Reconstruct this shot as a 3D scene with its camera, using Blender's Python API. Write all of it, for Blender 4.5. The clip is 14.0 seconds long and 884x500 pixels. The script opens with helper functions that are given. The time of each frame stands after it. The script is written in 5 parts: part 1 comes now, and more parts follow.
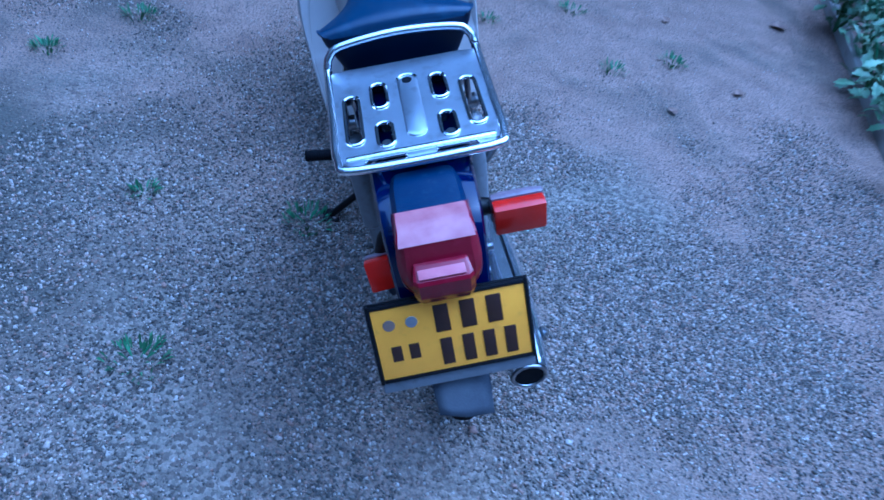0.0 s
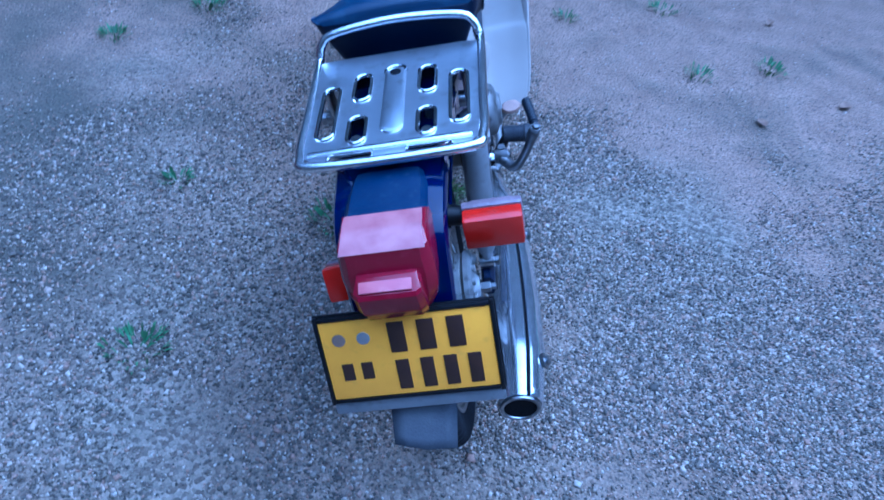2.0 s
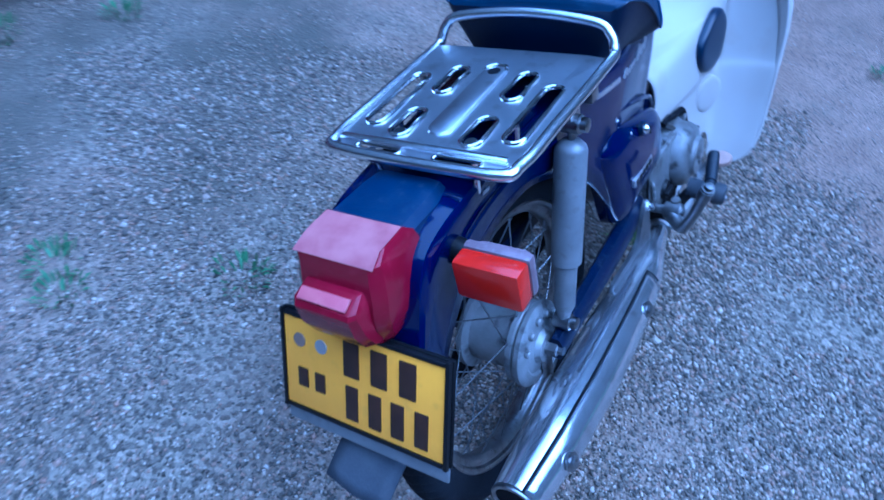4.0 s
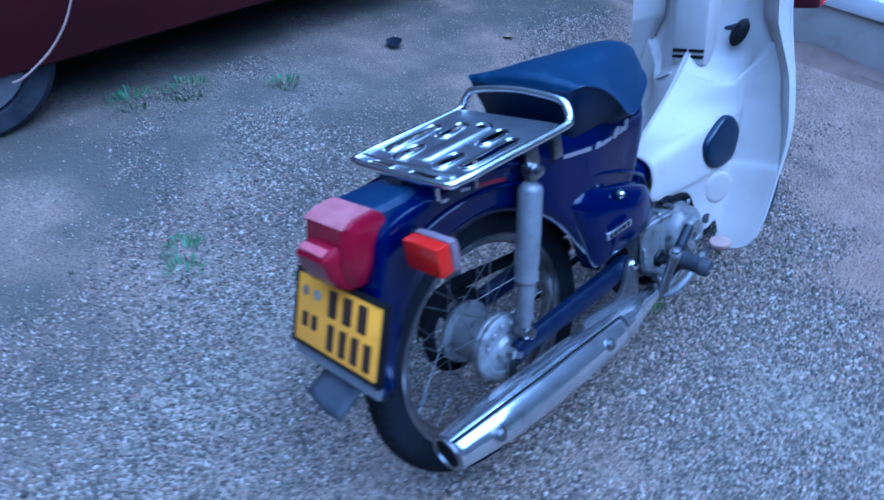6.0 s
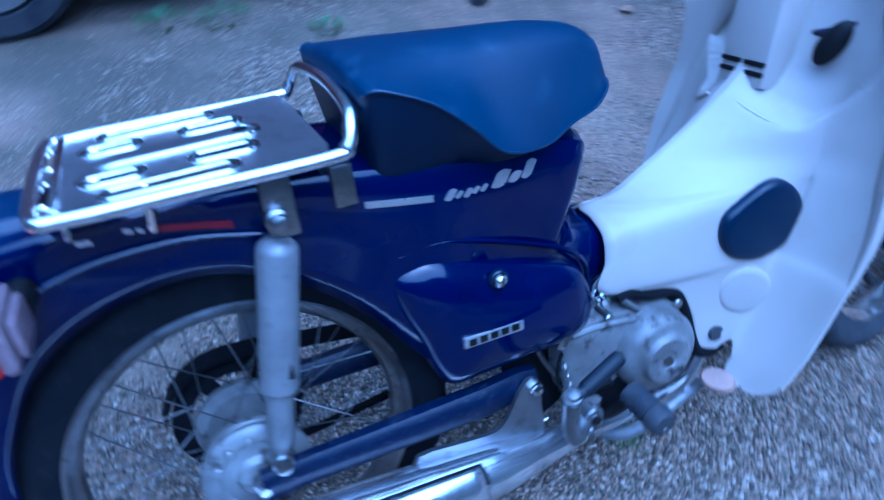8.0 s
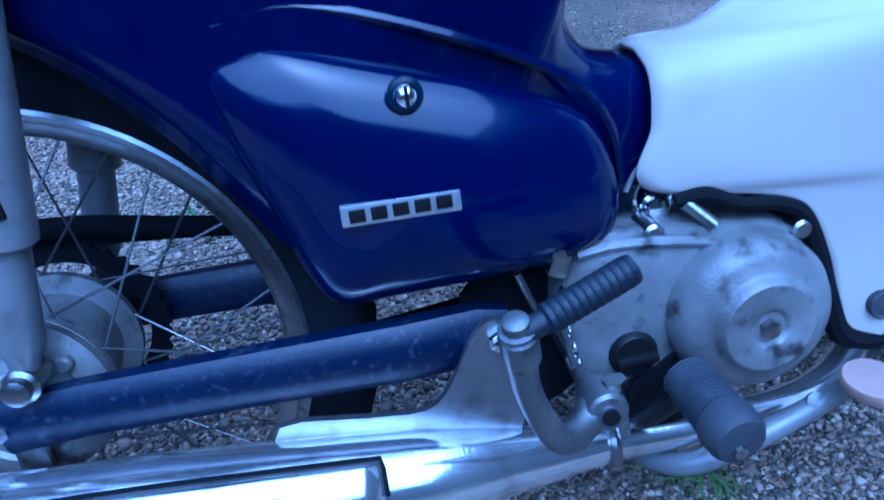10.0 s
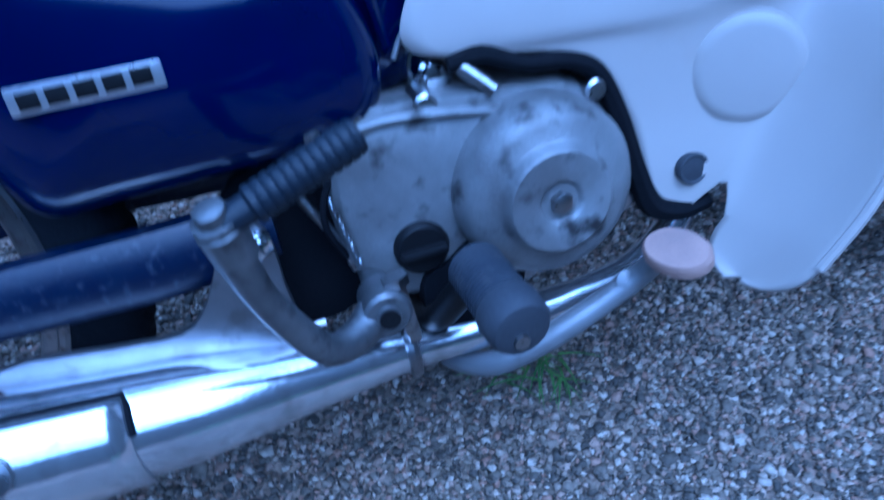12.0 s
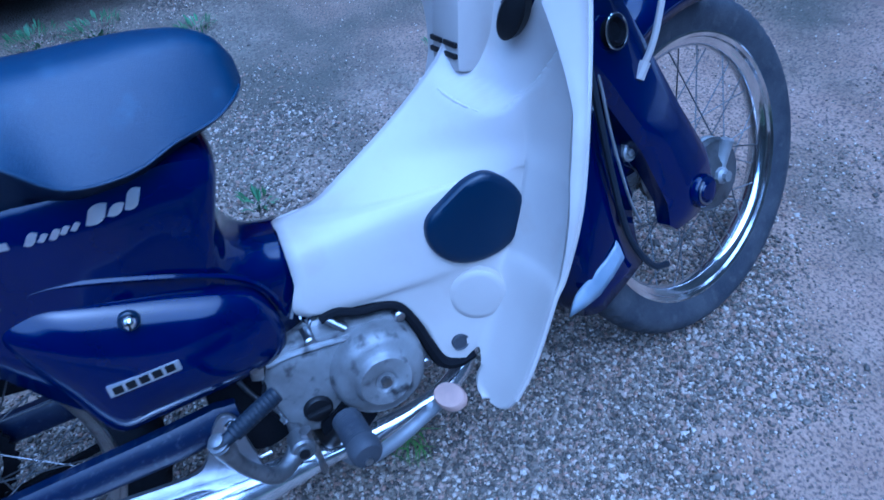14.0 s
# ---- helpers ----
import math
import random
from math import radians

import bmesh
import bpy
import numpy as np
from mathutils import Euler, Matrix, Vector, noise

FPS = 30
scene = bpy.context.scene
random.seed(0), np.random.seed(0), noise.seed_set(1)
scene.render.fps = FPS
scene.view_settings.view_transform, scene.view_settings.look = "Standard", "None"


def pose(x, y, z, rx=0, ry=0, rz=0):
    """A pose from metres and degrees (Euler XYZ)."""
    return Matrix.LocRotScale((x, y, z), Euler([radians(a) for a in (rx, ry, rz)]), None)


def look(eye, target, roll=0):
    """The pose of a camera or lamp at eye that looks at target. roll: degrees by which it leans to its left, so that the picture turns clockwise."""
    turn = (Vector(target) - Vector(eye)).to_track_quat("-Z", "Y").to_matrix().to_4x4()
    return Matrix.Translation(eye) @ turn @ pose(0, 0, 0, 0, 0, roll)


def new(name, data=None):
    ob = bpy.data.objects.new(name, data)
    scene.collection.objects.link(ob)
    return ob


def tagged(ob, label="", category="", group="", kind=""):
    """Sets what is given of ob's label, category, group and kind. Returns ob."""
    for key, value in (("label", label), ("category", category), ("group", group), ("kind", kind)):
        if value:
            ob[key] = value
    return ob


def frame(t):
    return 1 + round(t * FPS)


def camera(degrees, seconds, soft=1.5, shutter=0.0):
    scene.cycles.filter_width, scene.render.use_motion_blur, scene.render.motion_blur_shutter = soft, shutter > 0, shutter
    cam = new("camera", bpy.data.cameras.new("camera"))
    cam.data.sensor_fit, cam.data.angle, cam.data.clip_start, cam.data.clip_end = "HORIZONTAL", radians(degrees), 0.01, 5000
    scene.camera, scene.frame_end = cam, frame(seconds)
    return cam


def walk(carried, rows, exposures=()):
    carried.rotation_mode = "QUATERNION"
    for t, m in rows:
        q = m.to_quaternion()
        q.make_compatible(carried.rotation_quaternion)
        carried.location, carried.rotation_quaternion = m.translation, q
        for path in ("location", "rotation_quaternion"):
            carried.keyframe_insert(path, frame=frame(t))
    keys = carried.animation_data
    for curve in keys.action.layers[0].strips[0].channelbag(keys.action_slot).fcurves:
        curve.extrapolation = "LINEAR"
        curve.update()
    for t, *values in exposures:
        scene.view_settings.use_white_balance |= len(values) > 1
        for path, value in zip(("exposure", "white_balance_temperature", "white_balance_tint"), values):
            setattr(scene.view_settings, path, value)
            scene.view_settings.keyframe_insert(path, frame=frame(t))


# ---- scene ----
from mathutils.bvhtree import BVHTree

cam = camera(63.6, 14.0, shutter=0.6)
PATH = [
    (0, (0.032, -0.058, 1.324), (0.499, 1.293, -0.075), 14.9),
    (0.5, (0.021, -0.141, 1.359), (0.524, 1.256, 0.02), 15.6),
    (1, (0.079, -0.113, 1.354), (0.484, 1.313, 0.01), 13.0),
    (1.5, (0.182, -0.032, 1.324), (0.459, 1.394, -0.05), 11.2),
    (2, (0.255, 0.017, 1.281), (0.416, 1.395, -0.159), 10.1),
    (2.5, (0.286, 0.103, 1.246), (0.384, 1.411, -0.264), 10.6),
    (3, (0.334, 0.271, 1.201), (0.327, 1.521, -0.36), 12.6),
    (3.5, (0.408, 0.316, 1.211), (0.221, 1.485, -0.401), 10.6),
    (3.7, (0.471, 0.294, 1.212), (0.097, 1.456, -0.373), 8.0),
    (5.8, (0.94, 0.075, 1.356), (-0.063, 1.174, 0.02), 1.9),
    (6, (0.978, 0.138, 1.352), (-0.078, 1.2, 0.026), 1.4),
    (6.5, (1.042, 0.334, 1.313), (-0.042, 1.322, -0.047), 2.2),
    (7, (1.013, 0.487, 1.268), (-0.13, 1.371, -0.115), -1.4),
    (7.5, (0.92, 0.711, 1.19), (-0.257, 1.551, -0.192), 1.8),
    (8, (0.923, 0.904, 1.124), (-0.374, 1.482, -0.285), -0.3),
    (8.2, (0.916, 1.028, 1.099), (-0.42, 1.433, -0.333), 0.7),
    (10.3, (0.833, 1.18, 0.685), (-0.722, 1.303, -0.566), -7.8),
    (10.5, (0.845, 1.18, 0.695), (-0.697, 1.327, -0.57), -8.1),
    (11, (0.888, 1.192, 0.655), (-0.531, 1.391, -0.74), -7.5),
    (11.5, (0.82, 1.278, 0.588), (-0.557, 1.531, -0.84), -6.9),
    (12, (0.821, 1.29, 0.62), (-0.553, 1.585, -0.804), -7.6),
    (12.5, (0.955, 1.279, 0.825), (-0.415, 1.682, -0.576), -9.4),
    (13, (1.066, 1.251, 1.002), (-0.275, 1.751, -0.395), -9.8),
    (13.5, (1.065, 1.275, 1.057), (-0.256, 1.809, -0.347), -7.2),
    (14, (1.021, 1.365, 1.079), (-0.272, 1.816, -0.379), -9.0),
]
walk(cam, [(t, look(eye, target, roll)) for t, eye, target, roll in PATH], [(0, 1.42, 3230, 9), (0.5, 1.54, 3330, 9), (2.5, 1.6, 3300, 9), (3.5, 1.62, 3230, 9), (6, 1.65, 3410, 9), (8, 1.63, 3260, 9), (10.5, 1.64, 3220, 9), (11, 1.47, 3110, 9), (11.5, 1.36, 3240, 9), (12, 1.37, 3270, 9), (12.5, 1.58, 3340, 9), (14, 1.6, 3360, 9)])

# ---- world and light ----
world = bpy.data.worlds.new("sky")
world.use_nodes = True
scene.world = world
wn = world.node_tree
sky = wn.nodes.new("ShaderNodeTexSky")
sky.sky_type, sky.sun_disc = "NISHITA", False
sky.sun_elevation, sky.sun_rotation = radians(70), radians(70)
sky.dust_density = 5.0
wn.nodes["Background"].inputs[1].default_value = 0.085
wn.links.new(sky.outputs[0], wn.nodes["Background"].inputs[0])
sun = new("sun", bpy.data.lights.new("sun", "SUN"))
sun.data.energy, sun.data.angle, sun.data.color = 1.3, radians(105), (1.0, 0.94, 0.85)
sun.matrix_world = look((0.6, 0.3, 7.0), (0, 0, 0))

# ---- materials ----
MATS = {}


def material(name, color, rough=0.5, metal=0.0, color2=None, scale=30.0, bump=0.0, bump_scale=200.0, coat=0.0, stain=None, spec=0.5, island=0.0, sheen=0.0):
    """A procedural surface: two colours mixed by coarse noise, a fine grain in roughness and relief."""
    m = bpy.data.materials.new(name)
    m.use_nodes = True
    n, l = m.node_tree.nodes, m.node_tree.links
    b = n["Principled BSDF"]
    co = n.new("ShaderNodeTexCoord")
    big = n.new("ShaderNodeTexNoise")
    big.inputs["Scale"].default_value, big.inputs["Detail"].default_value = scale, 6
    l.new(co.outputs["Object"], big.inputs["Vector"])
    mix = n.new("ShaderNodeMixRGB")
    c2 = color2 or tuple(c * 0.8 for c in color)
    mix.inputs[1].default_value, mix.inputs[2].default_value = (*color, 1), (*c2, 1)
    ramp = n.new("ShaderNodeMapRange")
    ramp.inputs[1].default_value, ramp.inputs[2].default_value = 0.35, 0.65
    l.new(big.outputs[0], ramp.inputs[0])
    l.new(ramp.outputs[0], mix.inputs[0])
    last = mix.outputs[0]
    if island:
        geo = n.new("ShaderNodeNewGeometry")
        hsv = n.new("ShaderNodeHueSaturation")
        mr = n.new("ShaderNodeMapRange")
        mr.inputs[3].default_value, mr.inputs[4].default_value = 1 - island, 1 + island
        l.new(geo.outputs["Random Per Island"], mr.inputs[0])
        l.new(mr.outputs[0], hsv.inputs["Value"])
        l.new(last, hsv.inputs["Color"])
        last = hsv.outputs[0]
    fine = n.new("ShaderNodeTexNoise")
    fine.inputs["Scale"].default_value, fine.inputs["Detail"].default_value = bump_scale, 4
    l.new(co.outputs["Object"], fine.inputs["Vector"])
    if stain:
        spots = n.new("ShaderNodeTexNoise")
        spots.inputs["Scale"].default_value, spots.inputs["Detail"].default_value = scale * 2.7, 8
        l.new(co.outputs["Object"], spots.inputs["Vector"])
        sr = n.new("ShaderNodeMapRange")
        sr.inputs[1].default_value, sr.inputs[2].default_value, sr.inputs[4].default_value = 0.56, 0.72, stain[1]
        l.new(spots.outputs[0], sr.inputs[0])
        m2 = n.new("ShaderNodeMixRGB")
        m2.inputs[2].default_value = (*stain[0], 1)
        l.new(sr.outputs[0], m2.inputs[0])
        l.new(last, m2.inputs[1])
        last = m2.outputs[0]
    l.new(last, b.inputs["Base Color"])
    rr = n.new("ShaderNodeMapRange")
    rr.inputs[3].default_value, rr.inputs[4].default_value = max(0.02, rough * 0.75), min(1, rough * 1.25)
    l.new(fine.outputs[0] if bump else big.outputs[0], rr.inputs[0])
    l.new(rr.outputs[0], b.inputs["Roughness"])
    b.inputs["Metallic"].default_value = metal
    b.inputs["Coat Weight"].default_value = coat
    b.inputs["Coat Roughness"].default_value = 0.04
    b.inputs["Specular IOR Level"].default_value = spec
    if bump:
        bp = n.new("ShaderNodeBump")
        bp.inputs["Strength"].default_value, bp.inputs["Distance"].default_value = bump, 0.002
        l.new(fine.outputs[0], bp.inputs["Height"])
        l.new(bp.outputs[0], b.inputs["Normal"])
    MATS[name] = m
    return m


NAVY = material("navy_paint", (0.0001, 0.003, 0.037), 0.15, 0, (0.0001, 0.0022, 0.028), 9, coat=0.4, stain=((0.003, 0.008, 0.05), 0.2), spec=0.2)
SCUFFED = material("scuffed_navy_paint", (0.0006, 0.003, 0.022), 0.4, 0, (0.002, 0.006, 0.026), 55, 0.1, 260, stain=((0.05, 0.056, 0.08), 0.55), spec=0.4)
CREAM = material("cream_plastic", (0.4, 0.37, 0.335), 0.5, 0, (0.365, 0.333, 0.297), 6, 0.03, 400, stain=((0.3, 0.25, 0.195), 0.3), spec=0.35)
VINYL = material("black_vinyl", (0.005, 0.016, 0.046), 0.43, 0, (0.007, 0.021, 0.056), 9, 0.3, 800, stain=((0.032, 0.055, 0.1), 0.6), spec=0.5)
# the saddle's vinyl again, coloured darker for the shade on its undercut sides
SHADED_VINYL = material("shaded_side_vinyl", (0.0015, 0.005, 0.02), 0.5, 0, (0.0025, 0.008, 0.028), 9, 0.15, 600, spec=0.25)
RUBBER = material("black_rubber", (0.005, 0.008, 0.016), 0.55, 0, (0.009, 0.012, 0.02), 25, 0.2, 500, stain=((0.03, 0.032, 0.04), 0.25), spec=0.4)
# tyre rubber for the rear, darkened for its shade under the mudguard
REAR_TYRE = material("shaded_tyre_rubber", (0.003, 0.004, 0.007), 0.85, 0, (0.007, 0.008, 0.012), 18, 0.3, 400, stain=((0.03, 0.03, 0.034), 0.25), spec=0.2)
GRIMY = material("grimy_alloy", (0.1, 0.1, 0.105), 0.5, 0.5, (0.05, 0.05, 0.052), 20, 0.2, 350, stain=((0.02, 0.02, 0.02), 0.8))
DULL_WIRE = material("dull_wire", (0.2, 0.2, 0.21), 0.4, 0.9, (0.12, 0.115, 0.11), 40, stain=((0.05, 0.04, 0.035), 0.7))
TRIM = material("matt_black_rubber", (0.0025, 0.003, 0.005), 0.85, 0, (0.004, 0.004, 0.006), 30, 0.1, 300, spec=0.15)
TYRE = material("tyre_rubber", (0.015, 0.018, 0.028), 0.8, 0, (0.04, 0.042, 0.05), 18, 0.3, 400, stain=((0.085, 0.08, 0.08), 0.4))
CHROME = material("chrome", (0.85, 0.85, 0.86), 0.11, 1.0, (0.68, 0.68, 0.7), 25, 0.02, 300, stain=((0.3, 0.27, 0.24), 0.35))
RAIL = material("rubbed_chrome", (0.88, 0.88, 0.89), 0.24, 1.0, (0.74, 0.74, 0.76), 25, 0.03, 300, stain=((0.35, 0.32, 0.29), 0.25))
DUSTY_CHROME = material("dusty_chrome", (0.78, 0.78, 0.8), 0.145, 0.92, (0.6, 0.6, 0.62), 16, 0.05, 260, stain=((0.24, 0.22, 0.2), 0.5))
STEEL = material("dull_steel", (0.4, 0.4, 0.41), 0.3, 1.0, (0.27, 0.265, 0.265), 30, 0.08, 300, stain=((0.1, 0.08, 0.065), 0.55))
WORN = material("oily_worn_steel", (0.2, 0.2, 0.205), 0.42, 0.7, (0.1, 0.1, 0.102), 22, 0.15, 350, stain=((0.03, 0.028, 0.028), 0.7))
ALLOY = material("cast_alloy", (0.29, 0.29, 0.29), 0.5, 0.5, (0.135, 0.131, 0.128), 14, 0.3, 350, stain=((0.022, 0.02, 0.02), 0.95))
GREY = material("grey_paint", (0.2, 0.2, 0.205), 0.38, 0.2, (0.16, 0.16, 0.165), 30, 0.05, 300, stain=((0.08, 0.07, 0.06), 0.4))
BLACK = material("black_paint", (0.004, 0.004, 0.005), 0.45, 0, (0.006, 0.006, 0.007), 30, 0.1, 300, spec=0.25)
RED = material("red_lens", (0.17, 0.002, 0.017), 0.2, 0, (0.14, 0.0015, 0.013), 20, coat=0.05, spec=0.35, stain=((0.3, 0.03, 0.06), 0.2))
AMBER = material("orange_lens", (0.42, 0.008, 0.0015), 0.18, 0, (0.35, 0.007, 0.0015), 20, coat=0.2, spec=0.45)
YELLOW = material("yellow_plate_paint", (0.85, 0.40, 0.006), 0.4, 0, (0.78, 0.36, 0.006), 18, 0.05, 300, stain=((0.45, 0.26, 0.04), 0.25))
SILVER = material("silver_foil", (0.6, 0.6, 0.62), 0.3, 0.8, (0.5, 0.5, 0.52), 60)
PALE = material("worn_pale_rubber", (0.3, 0.205, 0.16), 0.75, 0, (0.23, 0.16, 0.13), 40, 0.3, 500)
PLUG = material("smooth_dark_rubber", (0.003, 0.009, 0.027), 0.35, 0, (0.004, 0.011, 0.03), 15, 0.05, 400, spec=0.4)
MAROON = material("maroon_paint", (0.036, 0.003, 0.007), 0.35, 0, (0.026, 0.0025, 0.005), 5, coat=0.1, spec=0.25)
CONCRETE = material("concrete", (0.34, 0.315, 0.275), 0.85, 0, (0.27, 0.25, 0.215), 4, 0.5, 90, stain=((0.17, 0.145, 0.11), 0.6))
LIMEWASH = material("limewashed_plaster", (0.62, 0.61, 0.59), 0.8, 0, (0.5, 0.49, 0.47), 3, 0.3, 60, stain=((0.25, 0.16, 0.12), 0.5))
LEAF = material("pale_green_leaf", (0.10, 0.16, 0.07), 0.5, 0, (0.19, 0.25, 0.13), 12, 0.2, 200, island=0.35)
WEED = material("weed_leaf", (0.06, 0.14, 0.05), 0.55, 0, (0.09, 0.16, 0.06), 15, island=0.4)
DRY = material("dry_leaf", (0.22, 0.15, 0.1), 0.7, 0, (0.15, 0.1, 0.07), 40, island=0.3)
DUSTY = material("dusty_rubber", (0.02, 0.022, 0.03), 0.7, 0, (0.04, 0.041, 0.047), 20, 0.2, 300)
SATIN = material("satin_steel", (0.62, 0.63, 0.66), 0.34, 1.0, (0.52, 0.53, 0.56), 14, 0.05, 250, stain=((0.22, 0.21, 0.2), 0.4))


def stone_material():
    """Mixed chips: each stone takes its own tone."""
    m = bpy.data.materials.new("gravel_stone")
    m.use_nodes = True
    n, l = m.node_tree.nodes, m.node_tree.links
    b = n["Principled BSDF"]
    geo, ramp, co, fine, mix, bp = (n.new("ShaderNode" + k) for k in ("NewGeometry", "ValToRGB", "TexCoord", "TexNoise", "MixRGB", "Bump"))
    e = ramp.color_ramp.elements
    e[0].color, e[1].color, e[1].position = (0.06, 0.054, 0.045, 1), (0.45, 0.412, 0.35, 1), 1.0
    for pos, c in ((0.22, (0.09, 0.078, 0.062)), (0.45, (0.16, 0.138, 0.108)), (0.62, (0.24, 0.205, 0.16)), (0.72, (0.26, 0.17, 0.122)), (0.88, (0.4, 0.35, 0.285))):
        x = e.new(pos)
        x.color = (*c, 1)
    l.new(geo.outputs["Random Per Island"], ramp.inputs[0])
    fine.inputs["Scale"].default_value, fine.inputs["Detail"].default_value = 260, 5
    l.new(co.outputs["Object"], fine.inputs["Vector"])
    mix.blend_type = "MULTIPLY"
    mix.inputs[0].default_value = 0.55
    l.new(ramp.outputs[0], mix.inputs[1])
    l.new(fine.outputs[0], mix.inputs[2])
    gain = n.new("ShaderNodeHueSaturation")
    gain.inputs["Value"].default_value = 1.26
    l.new(mix.outputs[0], gain.inputs["Color"])
    l.new(gain.outputs[0], b.inputs["Base Color"])
    b.inputs["Roughness"].default_value = 0.75
    bp.inputs["Strength"].default_value, bp.inputs["Distance"].default_value = 0.4, 0.001
    l.new(fine.outputs[0], bp.inputs["Height"])
    l.new(bp.outputs[0], b.inputs["Normal"])
    return m


STONE = stone_material()


def ground_material():
    m = bpy.data.materials.new("gravelly_soil")
    m.use_nodes = True
    n, l = m.node_tree.nodes, m.node_tree.links
    b = n["Principled BSDF"]
    co = n.new("ShaderNodeTexCoord")

    def noise_node(scale, detail=6):
        t = n.new("ShaderNodeTexNoise")
        t.inputs["Scale"].default_value, t.inputs["Detail"].default_value = scale, detail
        l.new(co.outputs["Object"], t.inputs["Vector"])
        return t

    def mix(fac, a, c, lo, hi):
        r = n.new("ShaderNodeMapRange")
        r.inputs[1].default_value, r.inputs[2].default_value = lo, hi
        l.new(fac, r.inputs[0])
        x = n.new("ShaderNodeMixRGB")
        l.new(r.outputs[0], x.inputs[0])
        for i, v in ((1, a), (2, c)):
            if isinstance(v, tuple):
                x.inputs[i].default_value = (*v, 1)
            else:
                l.new(v, x.inputs[i])
        return x.outputs[0]

    big, mid, fine = noise_node(1.1), noise_node(9), noise_node(160, 8)
    vor = n.new("ShaderNodeTexVoronoi")
    vor.inputs["Scale"].default_value = 120
    l.new(co.outputs["Object"], vor.inputs["Vector"])
    soil = mix(mid.outputs[0], (0.215, 0.15, 0.105), (0.29, 0.212, 0.154), 0.35, 0.65)
    soil = mix(fine.outputs[0], soil, (0.085, 0.066, 0.056), 0.46, 0.66)
    # greener earth in blotches, darkened towards the left: shade put into the colour
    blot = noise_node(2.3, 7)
    dim = mix(fine.outputs[0], (0.095, 0.083, 0.062), (0.05, 0.048, 0.036), 0.4, 0.7)
    sep = n.new("ShaderNodeSeparateColor")
    l.new(vor.outputs["Color"], sep.inputs[0])
    grit = mix(sep.outputs[0], (0.075, 0.064, 0.049), (0.28, 0.245, 0.19), 0.1, 1.0)
    # bare earth shows towards the house and the planted bed
    sep2 = n.new("ShaderNodeSeparateXYZ")
    l.new(co.outputs["Object"], sep2.inputs[0])
    bare = big.outputs[0]
    for axis, lo, hi in ((1, 1.4, 2.3), (0, 0.75, 1.7)):
        r, a = n.new("ShaderNodeMapRange"), n.new("ShaderNodeMath")
        r.inputs[1].default_value, r.inputs[2].default_value, r.inputs[4].default_value = lo, hi, 0.19
        l.new(sep2.outputs[axis], r.inputs[0])
        l.new(bare, a.inputs[0])
        l.new(r.outputs[0], a.inputs[1])
        bare = a.outputs[0]
    both = mix(bare, grit, soil, 0.42, 0.62)
    # the blotches spread towards the left, where shade is coloured in
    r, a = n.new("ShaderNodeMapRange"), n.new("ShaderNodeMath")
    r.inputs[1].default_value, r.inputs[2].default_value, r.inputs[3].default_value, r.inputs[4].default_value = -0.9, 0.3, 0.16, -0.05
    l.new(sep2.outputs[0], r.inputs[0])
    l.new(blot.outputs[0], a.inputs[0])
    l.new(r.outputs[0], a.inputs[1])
    both = mix(a.outputs[0], both, dim, 0.5, 0.72)
    l.new(both, b.inputs["Base Color"])
    b.inputs["Roughness"].default_value = 0.9
    add = n.new("ShaderNodeMath")
    l.new(vor.outputs["Distance"], add.inputs[0])
    l.new(fine.outputs[0], add.inputs[1])
    bp = n.new("ShaderNodeBump")
    bp.inputs["Strength"].default_value, bp.inputs["Distance"].default_value = 0.7, 0.006
    bp.invert = True
    l.new(add.outputs[0], bp.inputs["Height"])
    l.new(bp.outputs[0], b.inputs["Normal"])
    return m


SOIL = ground_material()


# ---- mesh helpers ----
def finish(name, bm, mat, sharp=38.0):
    bmesh.ops.recalc_face_normals(bm, faces=bm.faces)
    me = bpy.data.meshes.new(name)
    for f in bm.faces:
        f.smooth = True
    for e in bm.edges:
        if len(e.link_faces) == 2 and e.calc_face_angle(0) > radians(sharp):
            e.smooth = False
    bm.to_mesh(me)
    bm.free()
    me.materials.append(mat)
    return me


def part(name, bm, mat, parent, label="", sharp=38.0, flat=False):
    ob = new(name, finish(name, bm, mat, sharp))
    if flat:
        ob.data.polygons.foreach_set("use_smooth", [False] * len(ob.data.polygons))
    ob.parent = parent
    return tagged(ob, label)


def thing(name, at=None):
    ob = new(name)
    ob.empty_display_size = 0.1
    if at:
        ob.matrix_world = at
    return ob


def cr(pts, n=6, closed=False):
    """Points along a smooth curve through pts."""
    P = [Vector(p) for p in pts]
    k = len(P)
    out = []
    for i in range(k if closed else k - 1):
        if closed:
            a, b, c, d = P[i - 1], P[i], P[(i + 1) % k], P[(i + 2) % k]
        else:
            b, c = P[i], P[i + 1]
            a, d = (P[i - 1] if i else b * 2 - c), (P[i + 2] if i + 2 < k else c * 2 - b)
        for j in range(n):
            t = j / n
            out.append(0.5 * (2 * b + (c - a) * t + (2 * a - 5 * b + 4 * c - d) * t * t + (3 * b - a - 3 * c + d) * t ** 3))
    if not closed:
        out.append(P[-1].copy())
    return out


def loft(bm, rows, closed_rows=False, caps=False, loop=False):
    """Skin between rows of equal length."""
    V = [[bm.verts.new(p) for p in r] for r in rows]
    m = len(V[0])
    for i in range(len(V) - (0 if loop else 1)):
        A, B = V[i], V[(i + 1) % len(V)]
        for j in range(m if closed_rows else m - 1):
            bm.faces.new((A[j], A[(j + 1) % m], B[(j + 1) % m], B[j]))
    if caps:
        bm.faces.new(V[0])
        bm.faces.new(V[-1][::-1])
    return V


